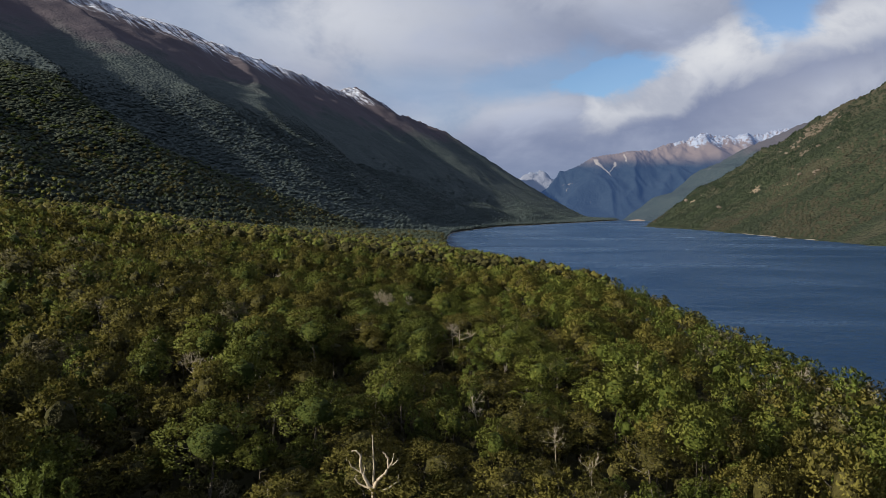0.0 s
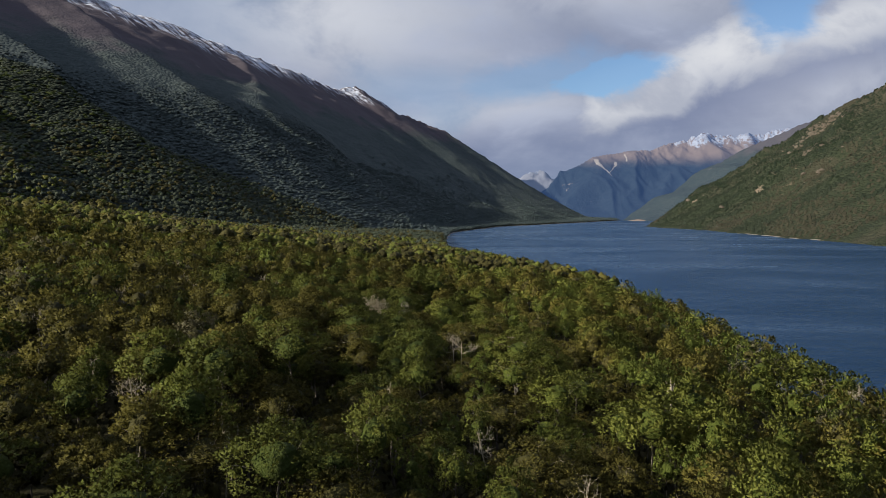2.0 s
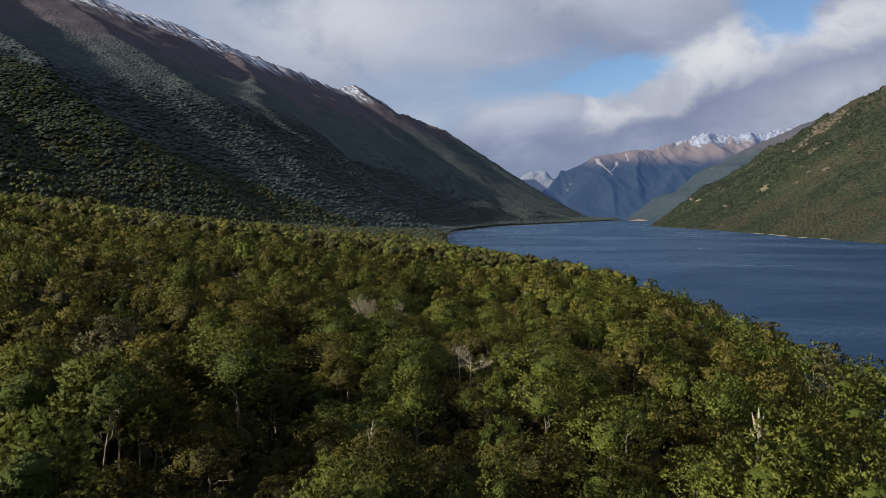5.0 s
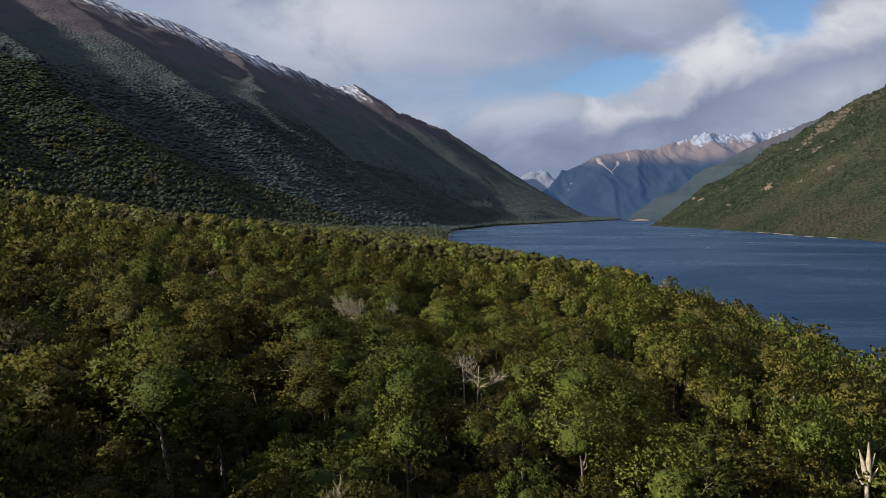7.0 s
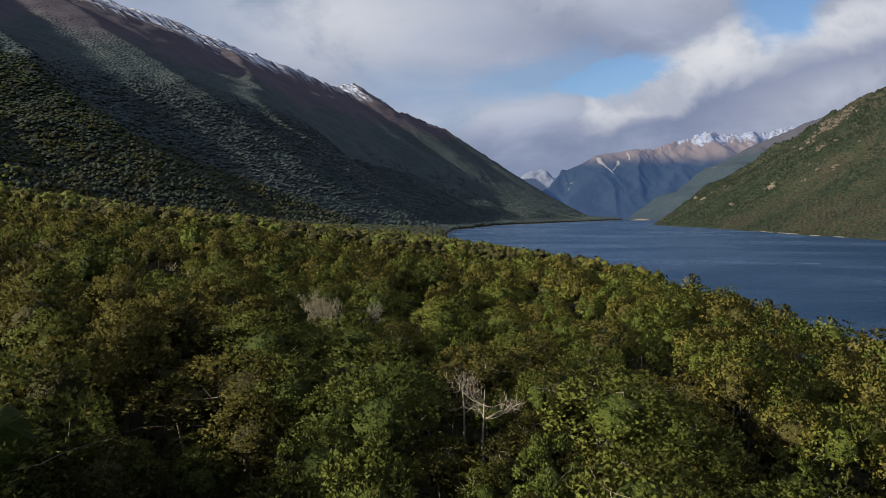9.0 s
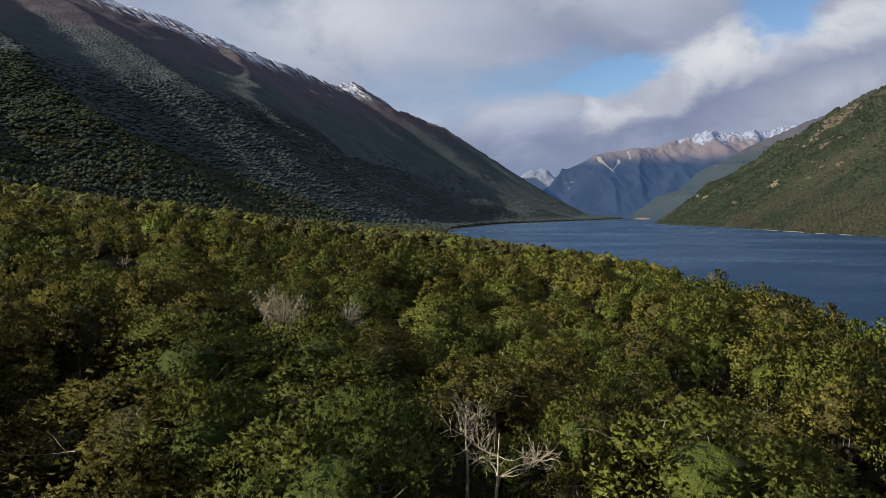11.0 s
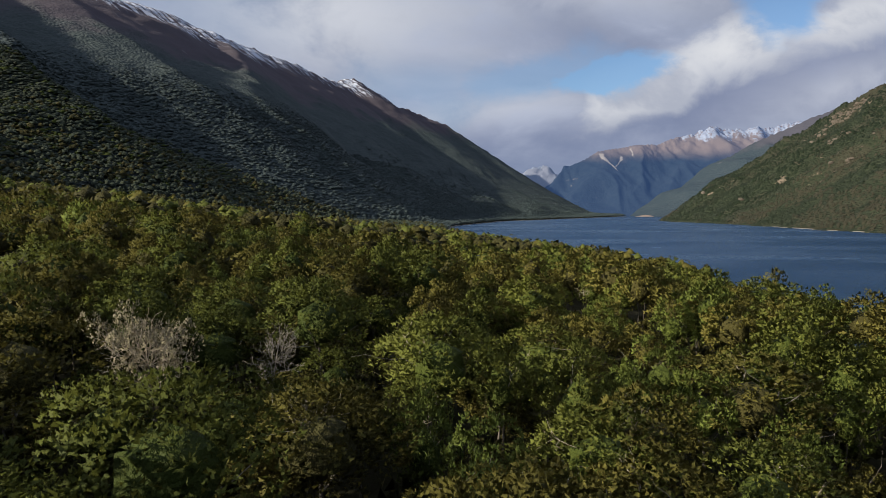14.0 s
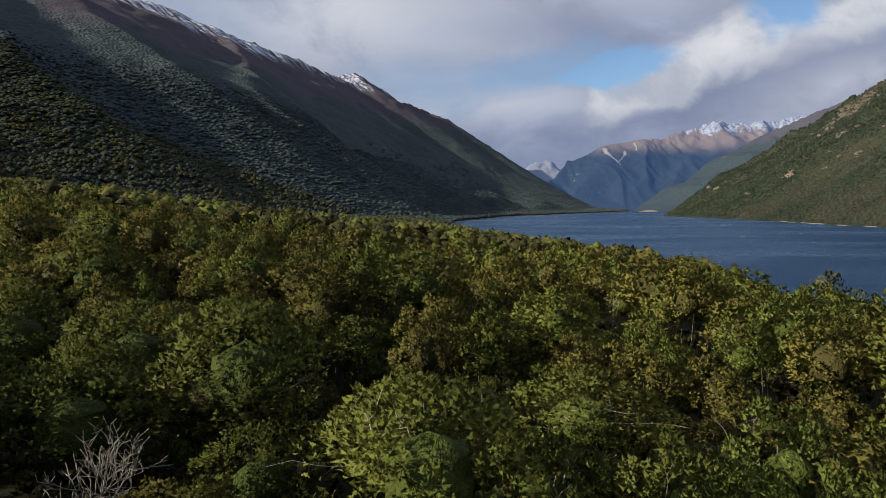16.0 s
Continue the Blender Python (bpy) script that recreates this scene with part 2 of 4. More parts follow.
def water_material():
    m, g = material("lake_water")
    pos = g.node("ShaderNodeNewGeometry").outputs["Position"]
    chop = g.noise(g.vmath("MULTIPLY", pos, (0.55, 1.0, 1.0)), 0.55, 4.0, 0.6, 0.4)
    swell = g.noise(g.vmath("MULTIPLY", pos, (0.5, 1.0, 1.0)), 0.10, 5.0, 0.62, 0.4)
    gust = g.noise(g.vmath("MULTIPLY", pos, (0.35, 1.0, 1.0)), 0.009, 4.0, 0.6, 0.6)
    col = g.mix(gust, (0.008, 0.027, 0.070), (0.014, 0.042, 0.100))
    n = g.bump(chop, 1.0, 0.9)
    n = g.bump(swell, 1.0, 3.2, n)
    body, gloss = g.node("ShaderNodeBsdfDiffuse"), g.node("ShaderNodeBsdfGlossy")
    g.put(body.inputs["Color"], col)
    g.put(gloss.inputs["Roughness"], g.step(gust, 0.3, 0.7, 0.15, 0.30))
    g.put(gloss.inputs["Color"], (0.76, 0.92, 1.0, 1.0))
    g.put(gloss.inputs["Normal"], n)
    fres = g.node("ShaderNodeFresnel")
    fres.inputs["IOR"].default_value = 1.33
    g.put(fres.inputs["Normal"], n)
    both = g.node("ShaderNodeMixShader")
    g.put(both.inputs[0], g.math("MULTIPLY", fres.outputs[0], 0.58))
    g.put(both.inputs[1], body.outputs[0])
    g.put(both.inputs[2], gloss.outputs[0])
    g.put(g.node("ShaderNodeOutputMaterial").inputs[0], both.outputs[0])
    return m


def leaf_material(name, dark, mid, light, spread=1.0, rough=0.62, gappy=True, grain=19.0, holes=0.41):
    """Small-leaved foliage: each tree has its tone, each spray its own shade."""
    m, g = material(name)
    geo = g.node("ShaderNodeNewGeometry")
    info = g.node("ShaderNodeObjectInfo")
    att = g.node("ShaderNodeAttribute")
    att.attribute_name = "tone"
    tree = g.math("ADD", g.math("MULTIPLY", info.outputs["Random"], 0.12), g.math("MULTIPLY", att.outputs["Fac"], 0.88))
    leafy = geo.outputs["Random Per Island"]
    patch = g.noise(geo.outputs["Position"], 0.7, 3.0, 0.6)
    col = g.mix(tree, dark, mid)
    col = g.mix(g.math("MULTIPLY", g.math("ADD", g.math("MULTIPLY", leafy, 0.22), g.math("MULTIPLY", g.math("SUBTRACT", patch, 0.35), 0.9)), spread, clamp=True), col, light)
    if not gappy:
        surface(g, col, rough, 0.08, g.bump(g.noise(geo.outputs["Position"], 1.1, 4.0, 0.7), 0.8, 1.2))
        return m
    # each spray breaks up into small leaves with gaps between them and a ragged outline; leaves let some light through
    speck = g.noise(g.vmath("MULTIPLY", geo.outputs["Position"], (1.0, 1.0, 0.6)), grain, 2.0, 0.6)
    col = g.mix(g.step(speck, 0.40, 0.66), g.mix(0.14, col, dark), g.mix(0.12, col, light))
    rim = g.node("ShaderNodeAttribute")
    rim.attribute_name = "rim"
    x, y, z = g.split(rim.outputs["Vector"])
    inner = g.math("MINIMUM", g.math("MULTIPLY", g.math("MINIMUM", x, g.math("MINIMUM", y, z)), 4.5), 1.0)
    full = g.step(g.math("ADD", speck, g.math("MULTIPLY", inner, 0.34)), holes + 0.22, holes + 0.28)
    normal = g.bump(g.noise(geo.outputs["Position"], grain * 0.45, 3.0, 0.7), 0.5, 2.0 / grain)
    b = surface(g, col, rough, 0.08, normal)
    thin, leaf, gone, whole = g.node("ShaderNodeBsdfTranslucent"), g.node("ShaderNodeMixShader"), g.node("ShaderNodeBsdfTransparent"), g.node("ShaderNodeMixShader")
    g.put(thin.inputs[0], g.mix(0.5, col, light))
    g.put(leaf.inputs[0], 0.24)
    g.put(leaf.inputs[1], b.outputs[0])
    g.put(leaf.inputs[2], thin.outputs[0])
    g.put(whole.inputs[0], full)
    g.put(whole.inputs[1], gone.outputs[0])
    g.put(whole.inputs[2], leaf.outputs[0])
    g.put(next(n for n in m.node_tree.nodes if n.type == "OUTPUT_MATERIAL").inputs[0], whole.outputs[0])
    return m


def wood_material(name, a, b):
    m, g = material(name)
    pos = g.node("ShaderNodeNewGeometry").outputs["Position"]
    n = g.noise(g.vmath("MULTIPLY", pos, (1.0, 1.0, 0.3)), 7.0, 5.0, 0.65)
    surface(g, g.mix(g.step(n, 0.3, 0.7), a, b), 0.85, 0.15, g.bump(n, 0.5, 0.03))
    return m


FLOOR, WATER = ground_material(), water_material()
OLIVE_TONES = (0.030, 0.029, 0.009), (0.152, 0.136, 0.031), (0.226, 0.204, 0.050)
GREEN_TONES = (0.020, 0.031, 0.010), (0.141, 0.155, 0.032), (0.220, 0.242, 0.050)
LIME_TONES = (0.050, 0.076, 0.018), (0.140, 0.178, 0.034), (0.225, 0.262, 0.060)
OLIVE, OLIVE_FAR = leaf_material("olive_beech_leaves", *OLIVE_TONES), leaf_material("olive_beech_sprays", *OLIVE_TONES, grain=11.0, holes=0.40)
GREEN, GREEN_FAR = leaf_material("green_beech_leaves", *GREEN_TONES), leaf_material("green_beech_sprays", *GREEN_TONES, grain=11.0, holes=0.40)
LIME, LIME_FAR = leaf_material("pale_green_leaves", *LIME_TONES), leaf_material("pale_green_sprays", *LIME_TONES, grain=11.0, holes=0.40)
# darkened copies of the leaf colours, standing in for shade inside and below crowns
OLIVE_SHADED = leaf_material("olive_beech_shaded_leaves", (0.026, 0.026, 0.009), (0.052, 0.046, 0.014), (0.085, 0.078, 0.025), gappy=False)
GREEN_SHADED = leaf_material("green_beech_shaded_leaves", (0.022, 0.036, 0.007), (0.050, 0.066, 0.012), (0.08, 0.095, 0.02), gappy=False)
GREY = leaf_material("grey_dying_foliage", (0.075, 0.070, 0.040), (0.12, 0.112, 0.060), (0.20, 0.185, 0.105), holes=0.45)
CREAM = leaf_material("cream_dead_tufts", (0.27, 0.235, 0.145), (0.37, 0.33, 0.21), (0.50, 0.45, 0.30), holes=0.42)
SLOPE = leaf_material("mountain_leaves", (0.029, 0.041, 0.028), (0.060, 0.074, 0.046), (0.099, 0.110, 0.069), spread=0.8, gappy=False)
# the mountain leaves again, bluer and paler to paint haze over the far slopes
SLOPE_FAR = leaf_material("hazed_mountain_leaves", (0.036, 0.052, 0.050), (0.068, 0.090, 0.084), (0.099, 0.122, 0.113), spread=0.8, gappy=False)
HILL_FOREST = leaf_material("hill_forest_leaves", (0.007, 0.012, 0.008), (0.014, 0.022, 0.011), (0.024, 0.034, 0.018), gappy=False)
HILL_SCRUB = leaf_material("hill_scrub_leaves", (0.011, 0.018, 0.011), (0.022, 0.030, 0.018), (0.034, 0.042, 0.027), gappy=False)
HILL_BROWN = leaf_material("hill_brown_scrub", (0.027, 0.026, 0.017), (0.043, 0.041, 0.026), (0.064, 0.060, 0.041), gappy=False)
ROCK = leaf_material("pale_rock", (0.078, 0.066, 0.051), (0.113, 0.095, 0.076), (0.156, 0.134, 0.109), rough=0.9, gappy=False)
BARK = wood_material("grey_brown_bark", (0.055, 0.045, 0.035), (0.17, 0.15, 0.125))
BLEACHED = wood_material("bleached_dead_wood", (0.22, 0.185, 0.13), (0.44, 0.385, 0.29))
PALE_BARK = wood_material("pale_lichen_bark", (0.10, 0.09, 0.072), (0.28, 0.255, 0.21))


def gravel_material():
    m, g = material("pale_gravel")
    pos = g.node("ShaderNodeNewGeometry").outputs["Position"]
    n = g.noise(pos, 0.05, 6.0, 0.65)
    surface(g, g.mix(n, (0.20, 0.15, 0.12), (0.34, 0.26, 0.21)), 0.95, 0.1, g.bump(n, 0.5, 1.0))
    return m


GRAVEL = gravel_material()

# ---------------------------------------------------------------- land forms
def gradient_noise(x, y, seed=0):
    """Smooth noise in about -1..1 on arrays of places."""
    xi, yi = np.floor(x).astype(np.int64), np.floor(y).astype(np.int64)
    xf, yf = x - xi, y - yi

    def corner(i, j):
        h = (i * 374761393 + j * 668265263 + seed * 974634777) & 0x7FFFFFFF
        h = ((h ^ (h >> 13)) * 1274126177) & 0x7FFFFFFF
        a = (h ^ (h >> 16)) / 0x7FFFFFFF * 2 * np.pi * 7
        return np.cos(a), np.sin(a)

    u, v = xf * xf * xf * (xf * (xf * 6 - 15) + 10), yf * yf * yf * (yf * (yf * 6 - 15) + 10)
    total = 0.0
    for i in (0, 1):
        for j in (0, 1):
            cx, cy = corner(xi + i, yi + j)
            w = (u if i else 1 - u) * (v if j else 1 - v)
            total = total + w * (cx * (xf - i) + cy * (yf - j))
    return total * 1.5


def fractal(x, y, size, octaves=4, seed=0, rough=0.5):
    total, amp = 0.0, 1.0
    for k in range(octaves):
        total = total + amp * gradient_noise(x / size * 2**k + 17.3 * k, y / size * 2**k - 9.1 * k, seed + k)
        amp *= rough
    return total


def stretched(lo, hi, mid_lo, mid_hi, fine, growth):
    """Grid lines: even in the middle, wider and wider outside it."""
    middle = list(np.arange(mid_lo, mid_hi + fine / 2, fine))
    left, right = [mid_lo], [middle[-1]]
    step = fine
    while left[-1] > lo:
        step *= growth
        left.append(left[-1] - step)
    step = fine
    while right[-1] < hi:
        step *= growth
        right.append(right[-1] + step)
    return np.array(left[:0:-1] + middle + right[1:])


def sheet(name, xs, ys, height, mat, label, category, kind="structure"):
    X, Y = np.meshgrid(xs, ys)
    Z = height(X, Y)
    co = np.stack([X, Y, Z], -1).reshape(-1, 3)
    nx, ny = len(xs), len(ys)
    a = (np.arange(ny - 1)[:, None] * nx + np.arange(nx - 1)[None, :]).reshape(-1)
    quads = np.stack([a, a + 1, a + nx + 1, a + nx], -1)
    return tagged(new(name, mesh_of(name, co, quads, mat)), label, category, kind=kind)


def mesh_of(name, co, faces, mat, normals=None, tone=None, solid=None, sprays=False):
    """A mesh out of arrays, its faces all with the same number of corners."""
    me = bpy.data.meshes.new(name)
    n = faces.shape[1]
    me.vertices.add(len(co))
    me.vertices.foreach_set("co", np.ascontiguousarray(co, np.float32).ravel())
    me.loops.add(faces.size)
    me.loops.foreach_set("vertex_index", np.ascontiguousarray(faces, np.int32).ravel())
    me.polygons.add(len(faces))
    me.polygons.foreach_set("loop_start", np.arange(0, faces.size, n, dtype=np.int32))
    me.update(calc_edges=True)
    me.polygons.foreach_set("use_smooth", np.ones(len(faces), bool))
    if tone is not None:
        at = me.attributes.new("tone", "FLOAT", "POINT")
        at.data.foreach_set("value", np.ascontiguousarray(tone, np.float32))
        rim = np.ones((len(co), 3), np.float32)
        if sprays:
            loose = faces if solid is None else faces[~np.asarray(solid, bool)]
            for k in range(3):
                rim[loose[:, k]] = np.eye(3)[k]
        me.attributes.new("rim", "FLOAT_VECTOR", "POINT").data.foreach_set("vector", rim.ravel())
    if normals is not None:
        me.normals_split_custom_set_from_vertices(np.ascontiguousarray(normals, np.float32))
    for one in (mat if isinstance(mat, tuple) else (mat,)):
        me.materials.append(one)
    if solid is not None:
        me.polygons.foreach_set("material_index", np.ascontiguousarray(solid, np.int32))
    return me


def crest(points, step=40.0):
    """A ridge line through (x, y, height) points, close set."""
    p = np.array(points, float)
    rows = []
    for a, b in zip(p[:-1], p[1:]):
        n = max(2, int(np.linalg.norm((b - a)[:2]) / step))
        rows.append(a + (b - a) * np.linspace(0, 1, n, endpoint=False)[:, None])
    return np.vstack(rows + [p[-1:]])


def ridge_height(X, Y, line, slope, hollow=1.15, steep=0.0):
    """Flanks that fall away from a ridge line, hollowed towards the foot; also how far down the flank a place is (0 to 1)."""
    best, down = np.full(X.shape, -60.0), np.ones(X.shape)
    for x, y, z in line:
        q = np.hypot(X - x, Y - y) / (max(z, 1.0) / (slope * (1 + steep * min(max((y - 3600) / 600, 0), 1))))
        h = np.where(q < 1, z * np.clip(1 - q, 0, 1) ** hollow, -(q - 1) * 0.25 * z)
        down = np.where(h > best, q, down)
        best = np.maximum(best, h)
    return np.maximum(best, -60.0), np.clip(down, 0, 1)


def along(table):
    k = np.array(table, float)
    return lambda y: np.interp(y, k[:, 0], k[:, 1])


shore_west = along([(-1500, 160), (-300, 112), (0, 106), (135, 108), (275, 106), (380, 100), (440, 86), (500, 62), (580, 34), (700, 10), (1000, 0), (1400, 8), (1640, 25), (2000, 120), (2324, 228), (3200, 715), (4028, 1161), (4240, 1260), (4400, 1400)])
shore_east = along([(-1500, 730), (1024, 744), (1343, 745), (2238, 867), (3100, 1170), (3554, 1304), (4000, 1420), (4240, 1500), (4400, 1450)])


def west(x, y):
    """Metres inland from the western shore (minus: out in the lake)."""
    return shore_west(y) - x + 5 * fractal(x * 0 + 3.1, y, 60, 3, 5) + 14 * fractal(x * 0 + 8.7, y, 300, 2, 6) * np.clip((y - 600) / 400, 0, 1)


def ground_height(X, Y):
    w = west(X, Y)
    e = X - shore_east(Y) + 8 * fractal(X * 0 + 1.7, Y, 90, 3, 9)
    rise = np.interp(Y, [-400, 500, 1200, 1700], [0.105, 0.105, 0.05, 0.06])
    inland = np.clip(w, 0, None)
    land = 1.4 * (1 - np.exp(-inland / 6)) + 4.6 * (1 - np.exp(-inland / 22)) + (rise - 0.02) * inland + 0.00012 * np.minimum(inland, 350) ** 2 * np.clip(1 - Y / 1500, 0, 1)
    land = land + np.clip(inland / 60, 0, 1) * 2.0 * fractal(X, Y, 90, 3, 2)
    land = np.minimum(land, 240)
    east = 0.5 * np.clip(e, 0, 60) ** 0.8
    inside = np.minimum(-w, -e)
    bed = -np.clip(inside, 0, 200) * 0.12 - 0.15
    z = np.where(w > 0, land, np.where(e > 0, east, bed))
    head = np.clip((Y - 4290 + 25 * fractal(X, Y, 120, 3, 12)) / 60, 0, 1)
    return np.where(head > 0, np.maximum(z, -2 + head * 4.5), z)


LEFT_CREST = crest([(-3000, -400, 900), (-2550, 700, 970), (-1950, 1750, 1000), (-1504, 2600, 965), (-1422, 2780, 957), (-1307, 2950, 960), (-1239, 3080, 940), (-1080, 3300, 908), (-869, 3620, 880), (-741, 3900, 856),
                    (-674, 4020, 856), (-592, 4150, 906), (-485, 4220, 842), (-336, 4320, 765), (-176, 4420, 713), (0, 4500, 654), (194, 4560, 545), (410, 4650, 366), (525, 4700, 248), (620, 4720, 135), (730, 4650, 60), (900, 4500, 15)])


# spurs and gullies one after another along the mountainside: each climbs gently and drops off to the south
SPURS = along([(0, -30), (300, -10), (470, 35), (545, -5), (715, 65), (820, -20), (1170, 90), (1285, 15), (1410, 65), (1780, -110), (2000, -70), (2250, -170), (2450, -110), (2700, -200), (3000, -120), (3300, -190), (3600, -110), (4000, -150)])


def left_height(X, Y):
    h, q = ridge_height(X, Y, LEFT_CREST, 0.53, 1.12, 0.13)
    s = X * 0.49 + Y * 0.87
    d = X * 0.87 - Y * 0.49
    bell = np.clip(q / 0.3, 0, 1) * np.clip((1.02 - q) / 0.35, 0, 1)
    warp = s + np.interp(s, [1250, 1650], [0, 0.65]) * np.clip(d + 1300, -900, 500) + 55 * fractal(X, Y, 400, 3, 31)
    spurs = SPURS(warp)
    ribs = 1 - 2 * np.abs(gradient_noise(warp / 95, d / 420, 35))
    bell = bell * np.clip((4200 - Y) / 1500, 0.07, 1)
    top = np.clip((0.35 - q) / 0.35, 0, 1)
    w = west(X, Y)
    h = h + bell * (0.65 * spurs + 6 * ribs) + top * 14 * fractal(X, Y, 90, 4, 37) + 4 * fractal(X, Y, 60, 3, 39)
    return np.minimum(h, np.where(w > 0, 1.0 + 0.10 * w + 0.0022 * w * w, -1.0 + 0.25 * w))


RIGHT_CREST = crest([(2100, -900, 820), (2050, 0, 820), (2000, 950, 820), (2000, 2000, 760), (1780, 2130, 640), (1580, 2180, 515), (1340, 2280, 345), (1215, 2520, 195), (1225, 2850, 105), (1250, 3100, 60), (1262, 3300, 20)])


def right_height(X, Y):
    h, q = ridge_height(X, Y, RIGHT_CREST, 0.64, 1.05)
    bell = np.clip(q / 0.2, 0, 1) * np.clip((1.0 - q) / 0.25, 0, 1)
    ribs = 1 - 2 * np.abs(gradient_noise((Y + 0.25 * X) / 210, X / 900, 43))
    crag = np.clip(fractal(X, Y, 160, 4, 45) - 0.1, 0, 1)
    return h + bell * (48 * ribs - 20 + 34 * crag) + 5 * fractal(X, Y, 50, 3, 47)


BACK_CREST = crest([(3400, 3900, 950), (2580, 4000, 722), (2283, 4000, 610), (2049, 4050, 503), (1809, 4100, 372), (1620, 4150, 240), (1480, 4150, 105), (1420, 4140, 30)])


def back_height(X, Y):
    h, q = ridge_height(X, Y, BACK_CREST, 0.62, 1.1)
    bell = np.clip(q / 0.2, 0, 1) * np.clip((1.0 - q) / 0.3, 0, 1)
    return h + bell * (34 * (1 - 2 * np.abs(gradient_noise((X + 0.4 * Y) / 260, Y / 700, 53))) - 12) + 6 * fractal(X, Y, 90, 3, 57)


FAR_CREST = crest([(700, 4640, 60), (770, 4700, 195), (950, 4750, 362), (1170, 4760, 486), (1413, 4770, 526), (1655, 4780, 540), (1831, 4790, 605), (2000, 4800, 648), (2075, 4800, 668), (2120, 4800, 652),
                   (2230, 4800, 655), (2290, 4800, 640), (2365, 4800, 672), (2450, 4800, 655), (2580, 4800, 690), (2720, 4800, 705), (3300, 4800, 760)], 25.0)


def far_height(X, Y):
    h, q = ridge_height(X, Y, FAR_CREST, 0.75, 1.1)
    bell = np.clip(q / 0.08, 0, 1) * np.clip((1.0 - q) / 0.3, 0, 1)
    bent = X + 70 * fractal(X, Y, 420, 3, 61)
    gul = 1 - 2 * np.abs(gradient_noise((bent - 0.35 * Y) / 330, Y / 700, 63))
    fine = 1 - 2 * np.abs(gradient_noise((bent + 0.25 * Y) / 95, Y / 260, 64))
    return h + bell * (52 * gul + 13 * fine - 20 + 16 * fractal(X, Y, 180, 3, 66)) + np.clip((0.25 - q) * 4, 0, 1) * np.clip((X - 1300) / 400, 0.15, 1) * (16 * (1 - 2 * np.abs(gradient_noise(X / 75, Y / 75, 67))) + 12 * (1 - 2 * np.abs(gradient_noise(X / 31, Y / 40, 68))) + 14 * fractal(X, Y, 160, 2, 69) - 8)


PEAK_CREST = crest([(380, 4880, 200), (590, 4890, 340), (700, 4890, 385), (800, 4900, 395), (930, 4900, 300), (1150, 4900, 120)], 25.0)


def peak_height(X, Y):
    h, q = ridge_height(X, Y, PEAK_CREST, 0.9, 1.0)
    return h + np.clip((0.6 - q) * 2, 0, 1) * 24 * fractal(X, Y, 90, 4, 77)


sheet("ground", stretched(-6000, 6000, -330, 150, 7.0, 1.045), stretched(-1800, 5300, -20, 620, 9.0, 1.012), ground_height, FLOOR, "dark forest floor with a narrow shingle shore", "ground")
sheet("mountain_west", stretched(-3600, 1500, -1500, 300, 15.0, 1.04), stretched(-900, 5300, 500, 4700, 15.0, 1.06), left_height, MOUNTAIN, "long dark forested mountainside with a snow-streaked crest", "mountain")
sheet("hill_east", stretched(600, 3200, 680, 1700, 9.0, 1.06), stretched(-900, 3500, 1200, 3100, 10.0, 1.05), right_height, HILL, "steep scrub-covered hillside with bare rock outcrops above the lake", "hill")
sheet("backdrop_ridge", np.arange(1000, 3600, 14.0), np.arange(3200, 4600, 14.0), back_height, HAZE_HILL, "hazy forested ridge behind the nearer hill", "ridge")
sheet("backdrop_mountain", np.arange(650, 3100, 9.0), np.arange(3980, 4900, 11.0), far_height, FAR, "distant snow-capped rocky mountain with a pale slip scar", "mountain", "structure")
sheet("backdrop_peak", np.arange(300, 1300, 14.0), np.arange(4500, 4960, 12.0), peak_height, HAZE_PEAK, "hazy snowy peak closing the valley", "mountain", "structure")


# set forward in the lake to fit the camera's view of its head
def fan_height(X, Y):
    r = np.hypot((X - 1238) / 66, (Y - 3850) / 60)
    return 11 * np.clip(1 - r, -0.2, 1) ** 1 + 0.8 * fractal(X, Y, 30, 3, 81)


sheet("gravel_fan", np.arange(1160, 1320, 6.0), np.arange(3780, 3920, 6.0), fan_height, GRAVEL, "pale gravel fan placed to fit the view of the lake head", "shore")

wx, wy = np.array([-400.0, 3000.0]), np.array([-1700.0, 4450.0])
sheet("water", wx, wy, lambda X, Y: X * 0.0, WATER, "wind-rippled dark blue lake water", "lake")

# ---------------------------------------------------------------- foliage and wood
rng = np.random.default_rng(11)


def unit(v):
    return v / np.maximum(np.linalg.norm(v, axis=-1, keepdims=True), 1e-9)


def tubes(paths, sides):
    """Tapered round limbs: each path is a list of (x, y, z, radius). Triangles."""
    co, fa, base = [], [], 0
    for path in paths:
        p = np.array(path, float)
        d = unit(np.gradient(p[:, :3], axis=0))
        ref = np.where(np.abs(d[:, 2:3]) > 0.9, [[1.0, 0, 0]], [[0, 0, 1.0]])
        e1 = unit(np.cross(d, ref))
        e2 = np.cross(d, e1)
        a = np.arange(sides) / sides * 2 * np.pi
        ring = p[:, None, :3] + p[:, None, 3:] * (np.cos(a)[None, :, None] * e1[:, None] + np.sin(a)[None, :, None] * e2[:, None])
        co.append(ring.reshape(-1, 3))
        k = len(p)
        i, j = np.meshgrid(np.arange(k - 1), np.arange(sides), indexing="ij")
        i, j = i.ravel(), j.ravel()
        q = (j + 1) % sides
        A, B, C, D = base + i * sides + j, base + i * sides + q, base + (i + 1) * sides + q, base + (i + 1) * sides + j
        fa += [np.stack([A, B, C], -1), np.stack([A, C, D], -1)]
        base += k * sides
    return np.vstack(co), np.vstack(fa)


